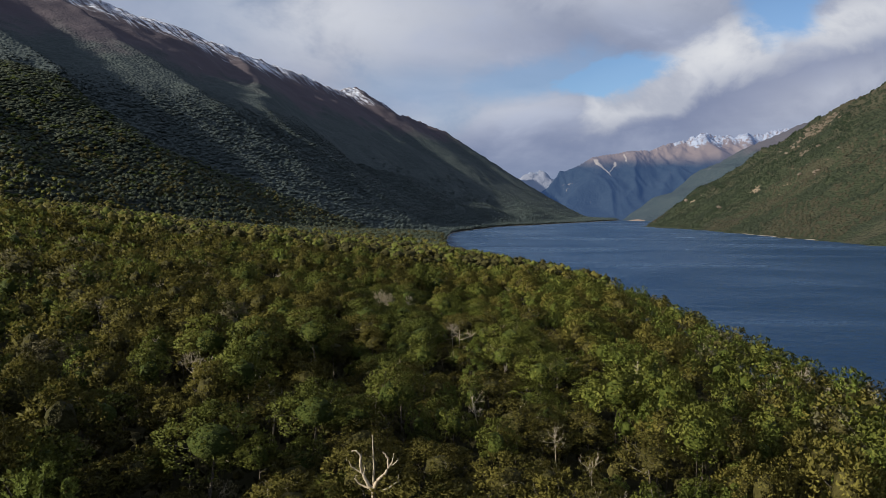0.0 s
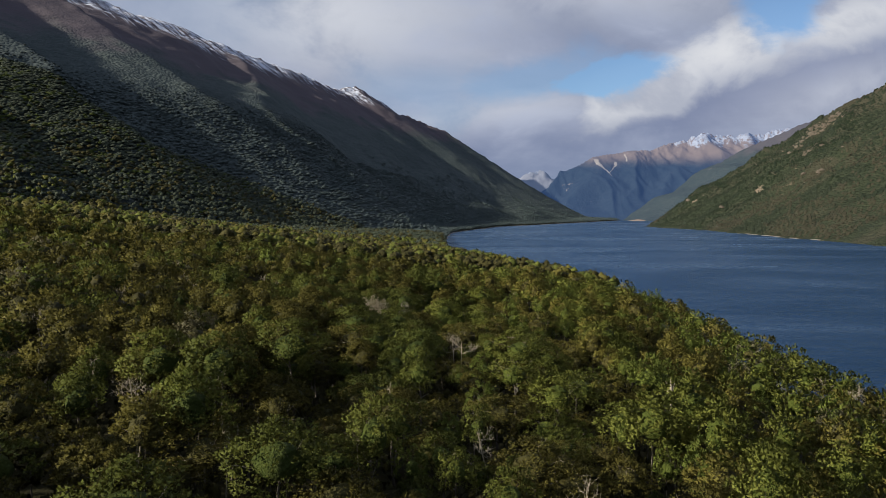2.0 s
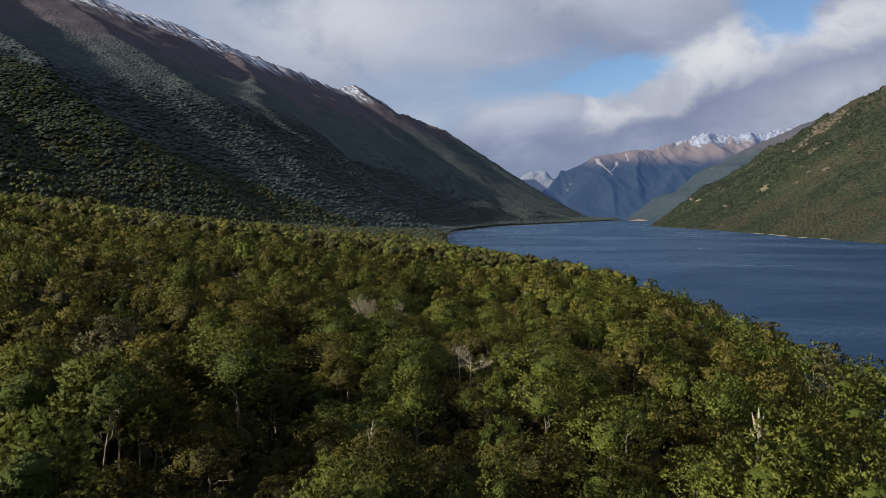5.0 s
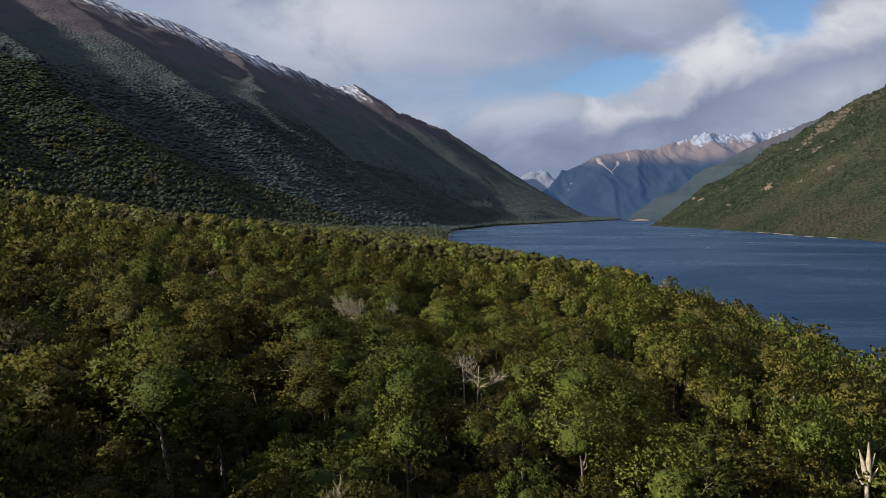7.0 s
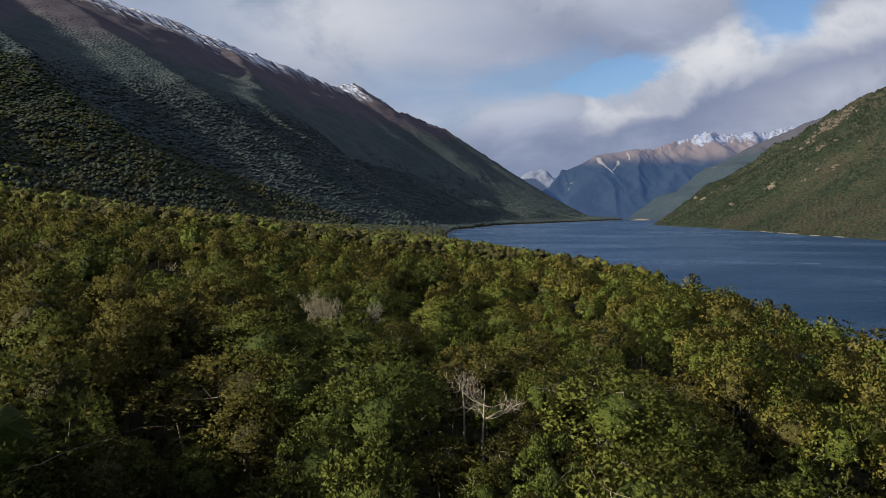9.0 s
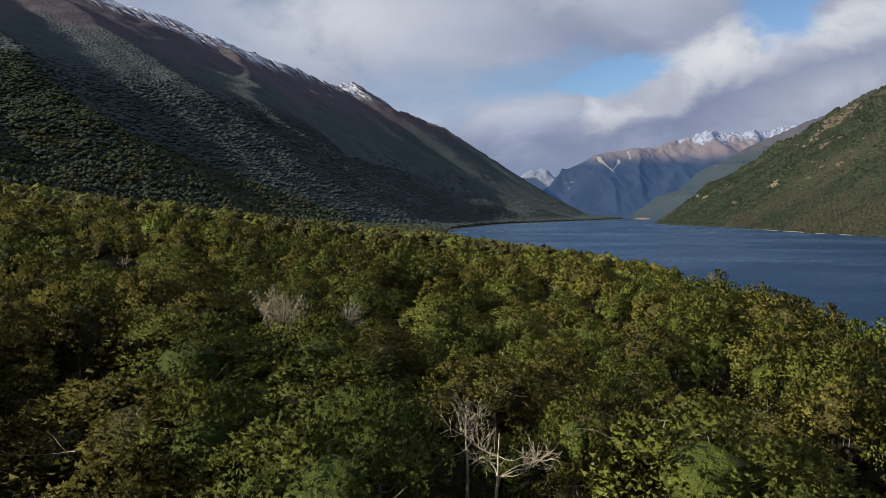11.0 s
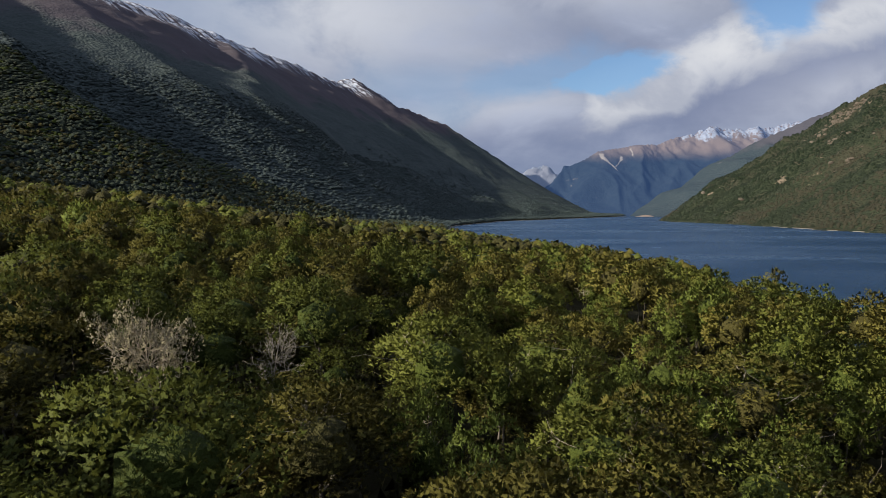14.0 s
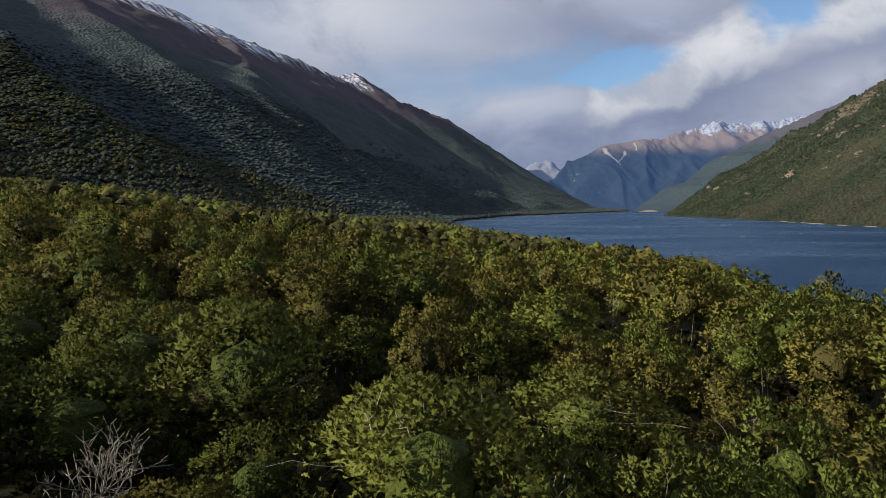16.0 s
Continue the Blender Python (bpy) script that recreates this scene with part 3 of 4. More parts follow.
def limb(r, start, way, length, thick, steps=5, bend=0.25, rise=0.15):
    """One crooked, tapering limb."""
    p, d, path = np.array(start, float), unit(np.array(way, float)), []
    for k in range(steps + 1):
        path.append((*p, max(thick * (1 - 0.85 * k / steps), 0.012)))
        d = unit(d + r.normal(0, bend, 3) + np.array([0, 0, rise * 0.5]))
        p = p + d * length / steps
    return path


def bare_tree(r, height, spread, thick, forks=6, twigs=5, lean=0.08, low=0.45, third=0, grouped=False, rise=(0.4, 1.2)):
    """The limbs of a dead tree."""
    trunk = limb(r, (0, 0, -0.5), (r.normal(0, lean), r.normal(0, lean), 1), height + 0.5, thick, 8, 0.05, 0.2)
    paths, groups = [trunk], [[trunk]]
    for k in range(forks):
        first = len(paths)
        i = int(np.clip(round((low + (1 - low) * r.random()) * 8), 1, 7))
        x, y, z, rad = trunk[i]
        a = r.random() * 6.28
        big = limb(r, (x, y, z), (math.cos(a), math.sin(a), r.uniform(*rise)), spread * r.uniform(0.6, 1.2), rad * 0.6, 6, 0.32, 0.3)
        paths.append(big)
        for _ in range(twigs):
            j = r.integers(2, 6)
            x2, y2, z2, rad2 = big[j]
            w = unit(np.array(big[j][:3]) - np.array(big[j - 1][:3])) + r.normal(0, 0.6, 3) + np.array([0, 0, 0.35])
            small = limb(r, (x2, y2, z2), w, spread * r.uniform(0.25, 0.6), max(rad2 * 0.55, 0.02), 4, 0.3, 0.2)
            paths.append(small)
            for _ in range(third):
                x3, y3, z3, rad3 = small[r.integers(1, 4)]
                paths.append(limb(r, (x3, y3, z3), unit(w) + r.normal(0, 0.7, 3) + np.array([0, 0, 0.3]), spread * r.uniform(0.15, 0.35), 0.02, 2, 0.35, 0.2))
        groups.append(paths[first:])
    return groups if grouped else paths


def crown_mesh(r, R, H, lobes, tufts, leaves, size, upright=False, core=0.6):
    """A crown of boughs, each of leafy tufts, each of small sprays: corner places, triangles, soft normals. An inner
    hull closes it (the last 42 faces).
    """
    i = np.arange(lobes) + 0.5
    zf = np.clip(1.0 - i / lobes * 1.6 + r.normal(0, 0.06, lobes), -0.7, 1.0)
    phi = i * 2.399963 + r.normal(0, 0.35, lobes) + r.random() * 6.28
    flat = np.sqrt(1 - zf * zf)
    d = np.stack([flat * np.cos(phi), flat * np.sin(phi), zf], -1)
    lump = r.uniform(0.80, 1.10, (lobes, 1))
    rad = R * r.uniform(0.34, 0.52, lobes) * (15 / lobes) ** 0.4
    if upright:
        # plumes: narrow boughs that stand up side by side, tallest in the middle
        c = d * np.array([0.70 * R, 0.70 * R, 0.30 * H]) * lump + np.array([0, 0, 0.48 * H])
        rad = rad * 0.74
        shape = np.stack([rad * 0.72, rad * 0.72, rad * 1.9], -1)
    else:
        c = d * np.array([0.68 * R, 0.68 * R, 0.36 * H]) * lump + np.array([0, 0, 0.47 * H])
        shape = np.stack([rad, rad, rad * 0.74], -1)
    k = np.repeat(np.arange(lobes), tufts)
    n = len(k)
    e = unit(r.normal(0, 1, (n, 3)) + 0.75 * d[k] + np.array([0, 0, 0.55]))
    tc = c[k] + shape[k] * e * r.uniform(0.78, 1.06, (n, 1))
    tr = rad[k] * r.uniform(0.26, 0.44, n) * (12 / max(tufts, 4)) ** 0.3
    j = np.repeat(np.arange(n), leaves)
    m = len(j)
    lift = np.array([0, 0, 1.0 if upright else 0.5])
    v = unit(r.normal(0, 1, (m, 3)) + 0.7 * e[j] + 0.6 * lift)
    p = tc[j] + tr[j][:, None] * np.array([1, 1, 1.5 if upright else 1.0]) * v * r.uniform(0.6, 1.08, (m, 1))
    grow = unit(0.55 * v + 0.35 * e[j] + lift + r.normal(0, 0.42, (m, 3)))
    side = unit(np.cross(grow, r.normal(0, 1, (m, 3))))
    face = np.cross(grow, side)
    out = unit(p - np.array([0, 0, 0.22 * H]))
    soft = unit(0.12 * v + 0.26 * e[j] + 0.90 * out)
    face = face * np.sign((face * soft).sum(-1, keepdims=True) + 1e-9)
    s = size * r.uniform(0.7, 1.3, (m, 1))
    thin = 0.36 if upright else 0.52
    tri = np.stack([p - grow * s * 0.45 + side * s * thin, p - grow * s * 0.45 - side * s * thin, p + grow * s * 0.8], 1)
    nor = np.repeat(unit(soft + 0.12 * face)[:, None], 3, 1)
    co, nor = tri.reshape(-1, 3), nor.reshape(-1, 3)
    fa = np.arange(len(co)).reshape(-1, 3)
    if core:
        hv, hf = lump_mesh(r, 7, 3)
        fa = np.vstack([fa, hf + len(co)])
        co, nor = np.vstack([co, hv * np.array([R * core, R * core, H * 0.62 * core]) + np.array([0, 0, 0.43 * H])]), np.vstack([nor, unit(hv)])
    return co, fa, nor


def lump_mesh(r, around=6, rings=2, bottom=True):
    """A small uneven closed dome."""
    v = [(0, 0, 1.0)]
    lats = np.linspace(1.0, -0.7, rings + 2)[1:-1]
    for i, zz in enumerate(lats):
        rr = math.sqrt(max(1 - zz * zz, 0.05))
        for k in range(around):
            a = 2 * math.pi * (k + 0.5 * (i % 2)) / around
            f = r.uniform(0.78, 1.18)
            v.append((rr * f * math.cos(a), rr * f * math.sin(a), zz * r.uniform(0.85, 1.15)))
    f = [(0, 1 + k, 1 + (k + 1) % around) for k in range(around)]
    for i in range(rings - 1):
        p, q = 1 + i * around, 1 + (i + 1) * around
        for k in range(around):
            j = (k + 1) % around
            f += [(p + k, q + k, q + j), (p + k, q + j, p + j)]
    if bottom:
        v.append((0, 0, -0.75))
        p = 1 + (rings - 1) * around
        f += [(len(v) - 1, p + (k + 1) % around, p + k) for k in range(around)]
    return np.array(v), np.array(f)


def rough_crown(r, leaves, size):
    """A crown for the distance, of unit size: two uneven lumps with loose sprays on them."""
    a, fa = lump_mesh(r, 6, 2, False)
    co, nor = a * np.array([0.9, 0.9, 0.8]) + np.array([0, 0, 0.1]), unit(a)
    for _ in range(2 if leaves > 6 else 0):
        b, fb = lump_mesh(r, 5, 1, False)
        th, off = r.random() * 6.28, r.uniform(0.3, 0.6)
        fa = np.vstack([fa, fb + len(co)])
        co = np.vstack([co, b * 0.55 + np.array([off * math.cos(th), off * math.sin(th), r.uniform(0.2, 0.6)])])
        nor = np.vstack([nor, unit(b)])
    if leaves:
        v = r.normal(0, 1, (leaves, 3))
        v[:, 2] = np.abs(v[:, 2])
        v = unit(v)
        p = v * np.array([0.95, 0.95, 1.0]) * r.uniform(0.85, 1.12, (leaves, 1))
        e = unit(np.cross(v, r.normal(0, 1, (leaves, 3))))
        s = size * r.uniform(0.6, 1.3, (leaves, 1))
        side = np.cross(unit(v + r.normal(0, 0.4, (leaves, 3))), e)
        tri = np.stack([p - e * s * 0.5 + side * s * 0.6, p - e * s * 0.5 - side * s * 0.6, p + e * s + v * s * 0.2], 1).reshape(-1, 3)
        fa = np.vstack([fa, np.arange(len(tri)).reshape(-1, 3) + len(co)])
        co, nor = np.vstack([co, tri]), np.vstack([nor, np.repeat(v, 3, 0)])
    return co, fa, nor


def spread_out(kinds, pick, place, scale, turn, tone):
    """Joins copies of a few crown shapes into one set of arrays."""
    cos, fas, nors, tones, base = [], [], [], [], 0
    for k, (co, fa, nor) in enumerate(kinds):
        at = np.nonzero(pick == k)[0]
        if not len(at):
            continue
        c, s = np.cos(turn[at]), np.sin(turn[at])

        def rotated(v):
            return np.stack([c[:, None] * v[None, :, 0] - s[:, None] * v[None, :, 1], s[:, None] * v[None, :, 0] + c[:, None] * v[None, :, 1], np.repeat(v[None, :, 2], len(at), 0)], -1)

        cos.append((rotated(co) * scale[at][:, None, :] + place[at][:, None, :]).reshape(-1, 3))
        nors.append(rotated(nor).reshape(-1, 3))
        fas.append((fa[None] + (base + np.arange(len(at)) * len(co))[:, None, None]).reshape(-1, 3))
        tones.append(np.repeat(tone[at], len(co)))
        base += len(at) * len(co)
    return np.vstack(cos), np.vstack(fas), np.vstack(nors), np.hstack(tones)


# ---------------------------------------------------------------- the forest's plan
def land_height(x, y):
    return np.maximum(ground_height(x, y), left_height(x, y))


def scatter(x0, x1, y0, y1, gap):
    """Places on a shaken grid."""
    X, Y = np.meshgrid(np.arange(x0, x1, gap), np.arange(y0, y1, gap))
    X = X + (np.arange(X.shape[0]) % 2)[:, None] * gap * 0.5
    return np.stack([X.ravel(), Y.ravel()], -1) + rng.uniform(-0.36, 0.36, (X.size, 2)) * gap


def kind_of(x, y):
    """0 olive beech, 1 green beech, 2 pale upright trees: in loose groups."""
    v = fractal(x, y, 26, 3, 91) * 0.8 + rng.normal(0, 0.42, len(x))
    w = fractal(x, y, 18, 2, 95) + rng.normal(0, 0.36, len(x)) + np.clip((x - 4) / 90, -0.15, 0.42) + sum(much * np.exp(-(((x - cx) / size) ** 2) - ((y - cy) / size) ** 2) for cx, cy, size, much in ((24, 188, 13, 0.7), (-3, 150, 6, 1.1), (18, 153, 6, 0.8)))
    return np.where(w > 0.66, 2, np.where(v > 0.12, 1, 0))


def nearness(x, y):
    """How near the flight comes to a tree while it is in view, in metres."""
    return np.maximum(np.maximum(np.abs(x) / 0.6, y - 155), np.maximum(30, 85 - y))


LEAVES = (OLIVE, GREEN, LIME, GREY)
# inner hulls take the darkened leaf copies, as shade within the crown
CORES = (OLIVE_SHADED, GREEN_SHADED, GREEN_SHADED, OLIVE_SHADED)
FAR_LEAVES = (OLIVE_FAR, GREEN_FAR, LIME_FAR, GREY)
DEAD = np.array([(-16.8, 176.0), (-11.5, 178.5), (-8.8, 173.0), (40.7, 125.0), (-7.3, 61.2), (4.0, 145.5), (2.4, 152.0), (6.1, 95.2), (-39.2, 94.5), (-69.7, 123.0), (85.4, 132.0), (86.5, 144.7), (-11.4, 159.0)])
P = scatter(-330, 112, 36, 345, 5.7)
P = P[(west(P[:, 0], P[:, 1]) > 2.0) & (np.abs(P[:, 0]) < 0.86 * P[:, 1] + 22)]
P = P[np.all(np.hypot(P[:, None, 0] - DEAD[None, :, 0], P[:, None, 1] - DEAD[None, :, 1]) > np.array([2.0, 1.6, 1.6, 3.6, 5.0] + [2.4] * (len(DEAD) - 5))[None, :], 1)]
P = P[(fractal(P[:, 0], P[:, 1], 12, 2, 99) < 0.5) | (west(P[:, 0], P[:, 1]) < 62) | ((np.abs(P[:, 0]) < 15) & (P[:, 1] > 110) & (P[:, 1] < 178))]
BESIDE = np.array([(-18.8, 172.6), (-14.4, 172.2), (-16.4, 169.8), (-12.4, 175.6), (-21.0, 174.6), (-9.6, 170.4), (-6.6, 174.6), (-11.8, 155.0), (-8.6, 157.4), (2.0, 142.2), (0.6, 148.8), (5.6, 149.4)])  # lower trees that hide the dead trees' stems
P = np.vstack([P[np.all(np.hypot(P[:, None, 0] - BESIDE[None, :, 0], P[:, None, 1] - BESIDE[None, :, 1]) > 2.5, 1)], BESIDE])
near = nearness(P[:, 0], P[:, 1])
kinds = np.where((rng.random(len(P)) < np.where(P[:, 0] > 58, 0.08, 0.022)) & ((np.abs(P[:, 0]) > 42) | (P[:, 1] < 110)), 3, kind_of(P[:, 0], P[:, 1]))
height = rng.normal(12.2, 2.3, len(P)) + 1.6 * fractal(P[:, 0], P[:, 1], 22, 2, 97)
height = height + 4.2 * np.exp(-(((P[:, 0] + 33) / 9) ** 2) - ((P[:, 1] - 176) / 26) ** 2) - 0.8 * np.exp(-(((P[:, 0] + 13) / 8) ** 2) - ((P[:, 1] - 183) / 14) ** 2)
height = height - 2.4 * np.exp(-(((P[:, 0] + 14) / 6) ** 2)) * ((P[:, 1] > 95) & (P[:, 1] < 170)) + 1.6 * np.exp(-(((P[:, 0] + 29) / 6) ** 2)) * ((P[:, 1] > 90) & (P[:, 1] < 175))  # strip lowered and trees to its west raised, to keep it in shade
sunward, beside = -0.84 * (P[:, 0] + 16.2) - 0.545 * (P[:, 1] - 176), np.abs(0.545 * (P[:, 0] + 16.2) - 0.84 * (P[:, 1] - 176))
height = height - np.where((sunward > 2) & (sunward < 11) & (beside < 2.6), 2.0, 0.0)
height = height - np.where((np.abs(P[:, 0] + 0.12 * P[:, 1]) < 4.5) & (P[:, 1] > 40) & (P[:, 1] < 66), 3.5, 0.0)  # trees shortened along the camera's sight line to the bare tree
height = np.clip(height, 7.0, 17.8) - np.clip(2 - west(P[:, 0], P[:, 1]) / 6, 0, 2)
height[-len(BESIDE):] = (12.0, 11.6, 10.6, 11.8, 12.2, 11.0, 11.4, 10.4, 10.6, 10.0, 10.0, 10.2)
floor_z = land_height(P[:, 0], P[:, 1])
order = np.argsort(near + 0.1 * np.abs(P[:, 0]) + 0.05 * np.abs(P[:, 1] - 170))
single = np.zeros(len(P), bool)
single[order[:300]] = True

def lit_tone(x, y):
    """Crowns coloured darker inland and paler towards the lake, in place of uneven light."""
    return np.clip(rng.normal(np.clip(0.36 + x / 31 * np.clip((y - 50) / 90, 0.3, 1.1), 0.04, 0.98), 0.22, np.shape(x)), 0.0, 1.0)


# single trees round the middle, each with its trunk, limbs and crown
NAMES = (("beech_tree", "olive-brown small-leaved beech tree in the dense forest", "tree"), ("beech_tree", "dark green small-leaved beech tree in the dense forest", "tree"),
         ("upright_tree", "pale green tree with upright pointed foliage in the forest", "tree"), ("dying_tree", "half-dead tree with thin grey-white twiggy foliage", "tree"))
models = []
KINDS = 6
for kind in range(4):
    for v in range(KINDS):
        r = np.random.default_rng(100 + 10 * kind + v)
        R, H = (r.uniform(3.1, 3.9), r.uniform(7.8, 9.4)) if kind != 2 else (r.uniform(2.5, 3.2), r.uniform(9.4, 11.0))
        name, label, cat = NAMES[kind]
        tree = tagged(new(name), label, cat, "forest trees")
        foot = 15.0 - H
        co, fa, nor = crown_mesh(r, R, H, *((19, 11, 14, 0.275) if kind < 2 else (28, 8, 13, 0.275) if kind == 2 else (13, 10, 9, 0.26)), kind == 2, (0.45, 0.45, 0.38, 0)[kind])
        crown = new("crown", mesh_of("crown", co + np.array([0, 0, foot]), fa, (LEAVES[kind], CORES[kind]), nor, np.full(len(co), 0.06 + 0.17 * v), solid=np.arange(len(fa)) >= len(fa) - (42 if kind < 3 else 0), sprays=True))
        crown.parent = tree
        wood = bare_tree(r, 15.0 - H * 0.35, R * 1.1, 0.2, 4, 0, 0.03, 0.55)
        co, fa = tubes(wood[:1], 6)
        trunk = new("trunk", mesh_of("trunk", co, fa, BARK))
        trunk.parent = tree
        for path in wood[1:]:
            co, fa = tubes([path], 4)
            new("limb", mesh_of("limb", co, fa, PALE_BARK)).parent = trunk
        if kind == 3 or (kind < 2 and v % 2):
            # a few bare grey twigs reach out of the leaves
            for _ in range(2 if kind < 2 else 6):
                a, up = r.random() * 6.28, r.uniform(0.3, 0.9)
                start = np.array([math.cos(a) * R * 0.45, math.sin(a) * R * 0.45, foot + H * (0.35 + 0.4 * up)])
                twig = limb(r, start, (math.cos(a), math.sin(a), 0.4 + up), R * r.uniform(0.6, 0.8), 0.034, 5, 0.45)
                fork = [limb(r, twig[2][:3], (math.cos(a + t), math.sin(a + t), 0.5), R * 0.35, 0.024, 3, 0.45) for t in (-0.9, 0.8)]
                co, fa = tubes([twig] + fork, 3)
                new("dead_branch", mesh_of("dead_branch", co, fa, BLEACHED)).parent = trunk
        models.append(tree)
used = [False] * len(models)
for i in order[:300]:
    k = kinds[i] * KINDS + int(np.clip(round((lit_tone(P[i, 0], P[i, 1]) - 0.06) / 0.17), 0, KINDS - 1))
    s = height[i] / 15.0
    broad = s * rng.uniform(0.92, 1.34)
    m = pose(P[i, 0], P[i, 1], floor_z[i] - 0.1, 0, 0, rng.uniform(0, 360)) @ Matrix.Diagonal((broad * rng.uniform(0.92, 1.1), broad * rng.uniform(0.92, 1.1), s, 1.0))
    if used[k]:
        copy_thing(models[k], m)
    else:
        models[k].matrix_basis = m
        used[k] = True
for tree in [t for t, seen in zip(models, used) if not seen]:
    for ob in [*tree.children_recursive, tree]:
        bpy.data.objects.remove(ob)

# the rest of the near forest, coarser with distance
for lo, hi, *make in ((0, 70, 18, 12, 11, 0.34), (70, 110, 15, 10, 9, 0.41), (110, 190, 11, 6, 5, 0.68), (190, 9999, 8, 4, 4, 1.2)):
    for kind in range(4):
        at = np.nonzero(~single & (near >= lo) & (near < hi) & (kinds == kind))[0]
        if not len(at):
            continue
        R, H = (3.4, 8.5) if kind != 2 else (2.8, 9.8)
        shapes = []
        for v in range(4):
            r = np.random.default_rng(300 + 7 * v + kind + lo)
            shapes.append(crown_mesh(r, R, H, *make[:3], make[3] * (0.92 if kind >= 2 else 1.0), kind == 2, 0.47 if kind < 2 else 0.38))
        s = height[at] / 15.0
        wide = s * rng.uniform(0.90, 1.36, len(at))
        place = np.stack([P[at, 0], P[at, 1], floor_z[at] + height[at] - H * s], -1)
        co, fa, nor, tone = spread_out(shapes, rng.integers(0, 4, len(at)), place, np.stack([wide, wide, s], -1), rng.random(len(at)) * 6.28, lit_tone(P[at, 0], P[at, 1]))
        inner = np.tile(np.arange(len(shapes[0][1])) >= len(shapes[0][1]) - 42, len(at))
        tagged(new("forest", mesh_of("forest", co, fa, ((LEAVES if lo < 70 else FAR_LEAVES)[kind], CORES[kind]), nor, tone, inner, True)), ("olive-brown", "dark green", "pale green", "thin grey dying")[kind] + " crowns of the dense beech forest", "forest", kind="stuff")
        if lo < 110:
            poles = [limb(rng, (P[i, 0], P[i, 1], floor_z[i]), (rng.normal(0, 0.05), rng.normal(0, 0.05), 1), height[i] * 0.75, 0.17, 2, 0.04) for i in at]
            for i in at:
                for _ in range(2 if lo < 70 else 1):
                    a = rng.random() * 6.28
                    poles.append(limb(rng, (P[i, 0], P[i, 1], floor_z[i] + height[i] * 0.62), (math.cos(a), math.sin(a), 1.1), rng.uniform(2.5, 4.6), 0.08, 3, 0.25))
            co, fa = tubes(poles, 3)
            tagged(new("forest_trunks", mesh_of("forest_trunks", co, fa, BARK)), "grey trunks and limbs under the canopy", "trunks", kind="stuff")

# forest farther off: benches, the far shores and the lower mountainside
far_shapes = [rough_crown(np.random.default_rng(500 + v), 15, 0.30) for v in range(6)]
slope_shapes = [rough_crown(np.random.default_rng(540 + v), 4, 0.45) for v in range(8)]
low_shapes = [lump_mesh(np.random.default_rng(520 + v), 5, 2, False) for v in range(6)]
low_shapes = [(v, f, unit(v * np.array([0.5, 0.5, 0.8]) + np.array([0.2, -0.05, 0.5]))) for v, f in low_shapes]


def far_forest(Q, shapes, wide, tall, mats, shares, label, lift, fade=0):
    z = land_height(Q[:, 0], Q[:, 1])
    draw = rng.random(len(Q)) * 0.7 + 0.3 * np.clip(fractal(Q[:, 0], Q[:, 1], 60, 2, 93) + 0.5, 0, 1)
    for k, mat in enumerate(mats):
        at = np.nonzero((draw >= shares[k]) & (draw < shares[k + 1]))[0]
        if not len(at):
            continue
        w = wide * rng.uniform(0.6, 1.35, len(at))
        low = shapes is low_shapes
        if fade:
            w = w * np.clip((fade - left_height(Q[at, 0], Q[at, 1])) / 160, 0.25, 1)
        place = np.stack([Q[at, 0], Q[at, 1], (0 if low else z[at]) + lift * rng.uniform(0.72, 1.2, len(at))], -1)
        which, tones = rng.integers(0, len(shapes), len(at)), rng.random(len(at)) * (0.55 if shapes is far_shapes else 1.0)
        co, fa, nor, tone = spread_out(shapes, which, place, np.stack([w, w, tall * w / wide], -1), rng.random(len(at)) * 6.28, tones)
        if shapes is slope_shapes:
            # a closed canopy: its light follows the slope
            x, y = Q[at, 0], Q[at, 1]
            fall = unit(np.stack([land_height(x - 25, y) - land_height(x + 25, y), land_height(x, y - 25) - land_height(x, y + 25), np.full(len(at), 50.0)], -1))
            nor = unit(nor + 1.6 * np.vstack([np.repeat(fall[which == k], len(shapes[k][0]), 0) for k in range(len(shapes))]))
        if low:
            # low canopy lies along the slope
            lean = unit(np.stack([land_height(co[:, 0] - 20, co[:, 1]) - land_height(co[:, 0] + 20, co[:, 1]), land_height(co[:, 0], co[:, 1] - 20) - land_height(co[:, 0], co[:, 1] + 20), np.full(len(co), 40.0)], -1))
            nor = unit(lean + 0.7 * nor)
            co[:, 2] += land_height(co[:, 0], co[:, 1])
        tagged(new("forest", mesh_of("forest", co, fa, mat, nor, tone)), label, "forest", kind="stuff")


W = scatter(-330, 112, -110, 345, 6.6)
W = W[(west(W[:, 0], W[:, 1]) > 2.0) & ~((np.abs(W[:, 0]) < 0.86 * W[:, 1] + 20) & (W[:, 1] > 38))]
far_forest(W, low_shapes, 3.7, 4.4, FAR_LEAVES[:3], (0, 0.5, 0.92, 1.1), "canopy of the surrounding beech forest", 9.5)
# darkened leaf copies mixed in from here dim the canopy, in place of shade
Q = scatter(-560, 112, 345, 640, 5.7)
Q = Q[(west(Q[:, 0], Q[:, 1]) > 2.5) & (np.abs(Q[:, 0]) < 0.82 * Q[:, 1] + 10)]
far_forest(Q, far_shapes, 3.2, 3.8, (OLIVE_FAR, GREEN_FAR, OLIVE_SHADED, GREY), (0, 0.32, 0.55, 0.97, 1.1), "canopy of the beech forest on the lakeside bench", 10.2)
Q = scatter(-1100, 60, 640, 1250, 6.0)
Q = Q[(west(Q[:, 0], Q[:, 1]) > 3) & (np.abs(Q[:, 0]) < 0.8 * Q[:, 1])]
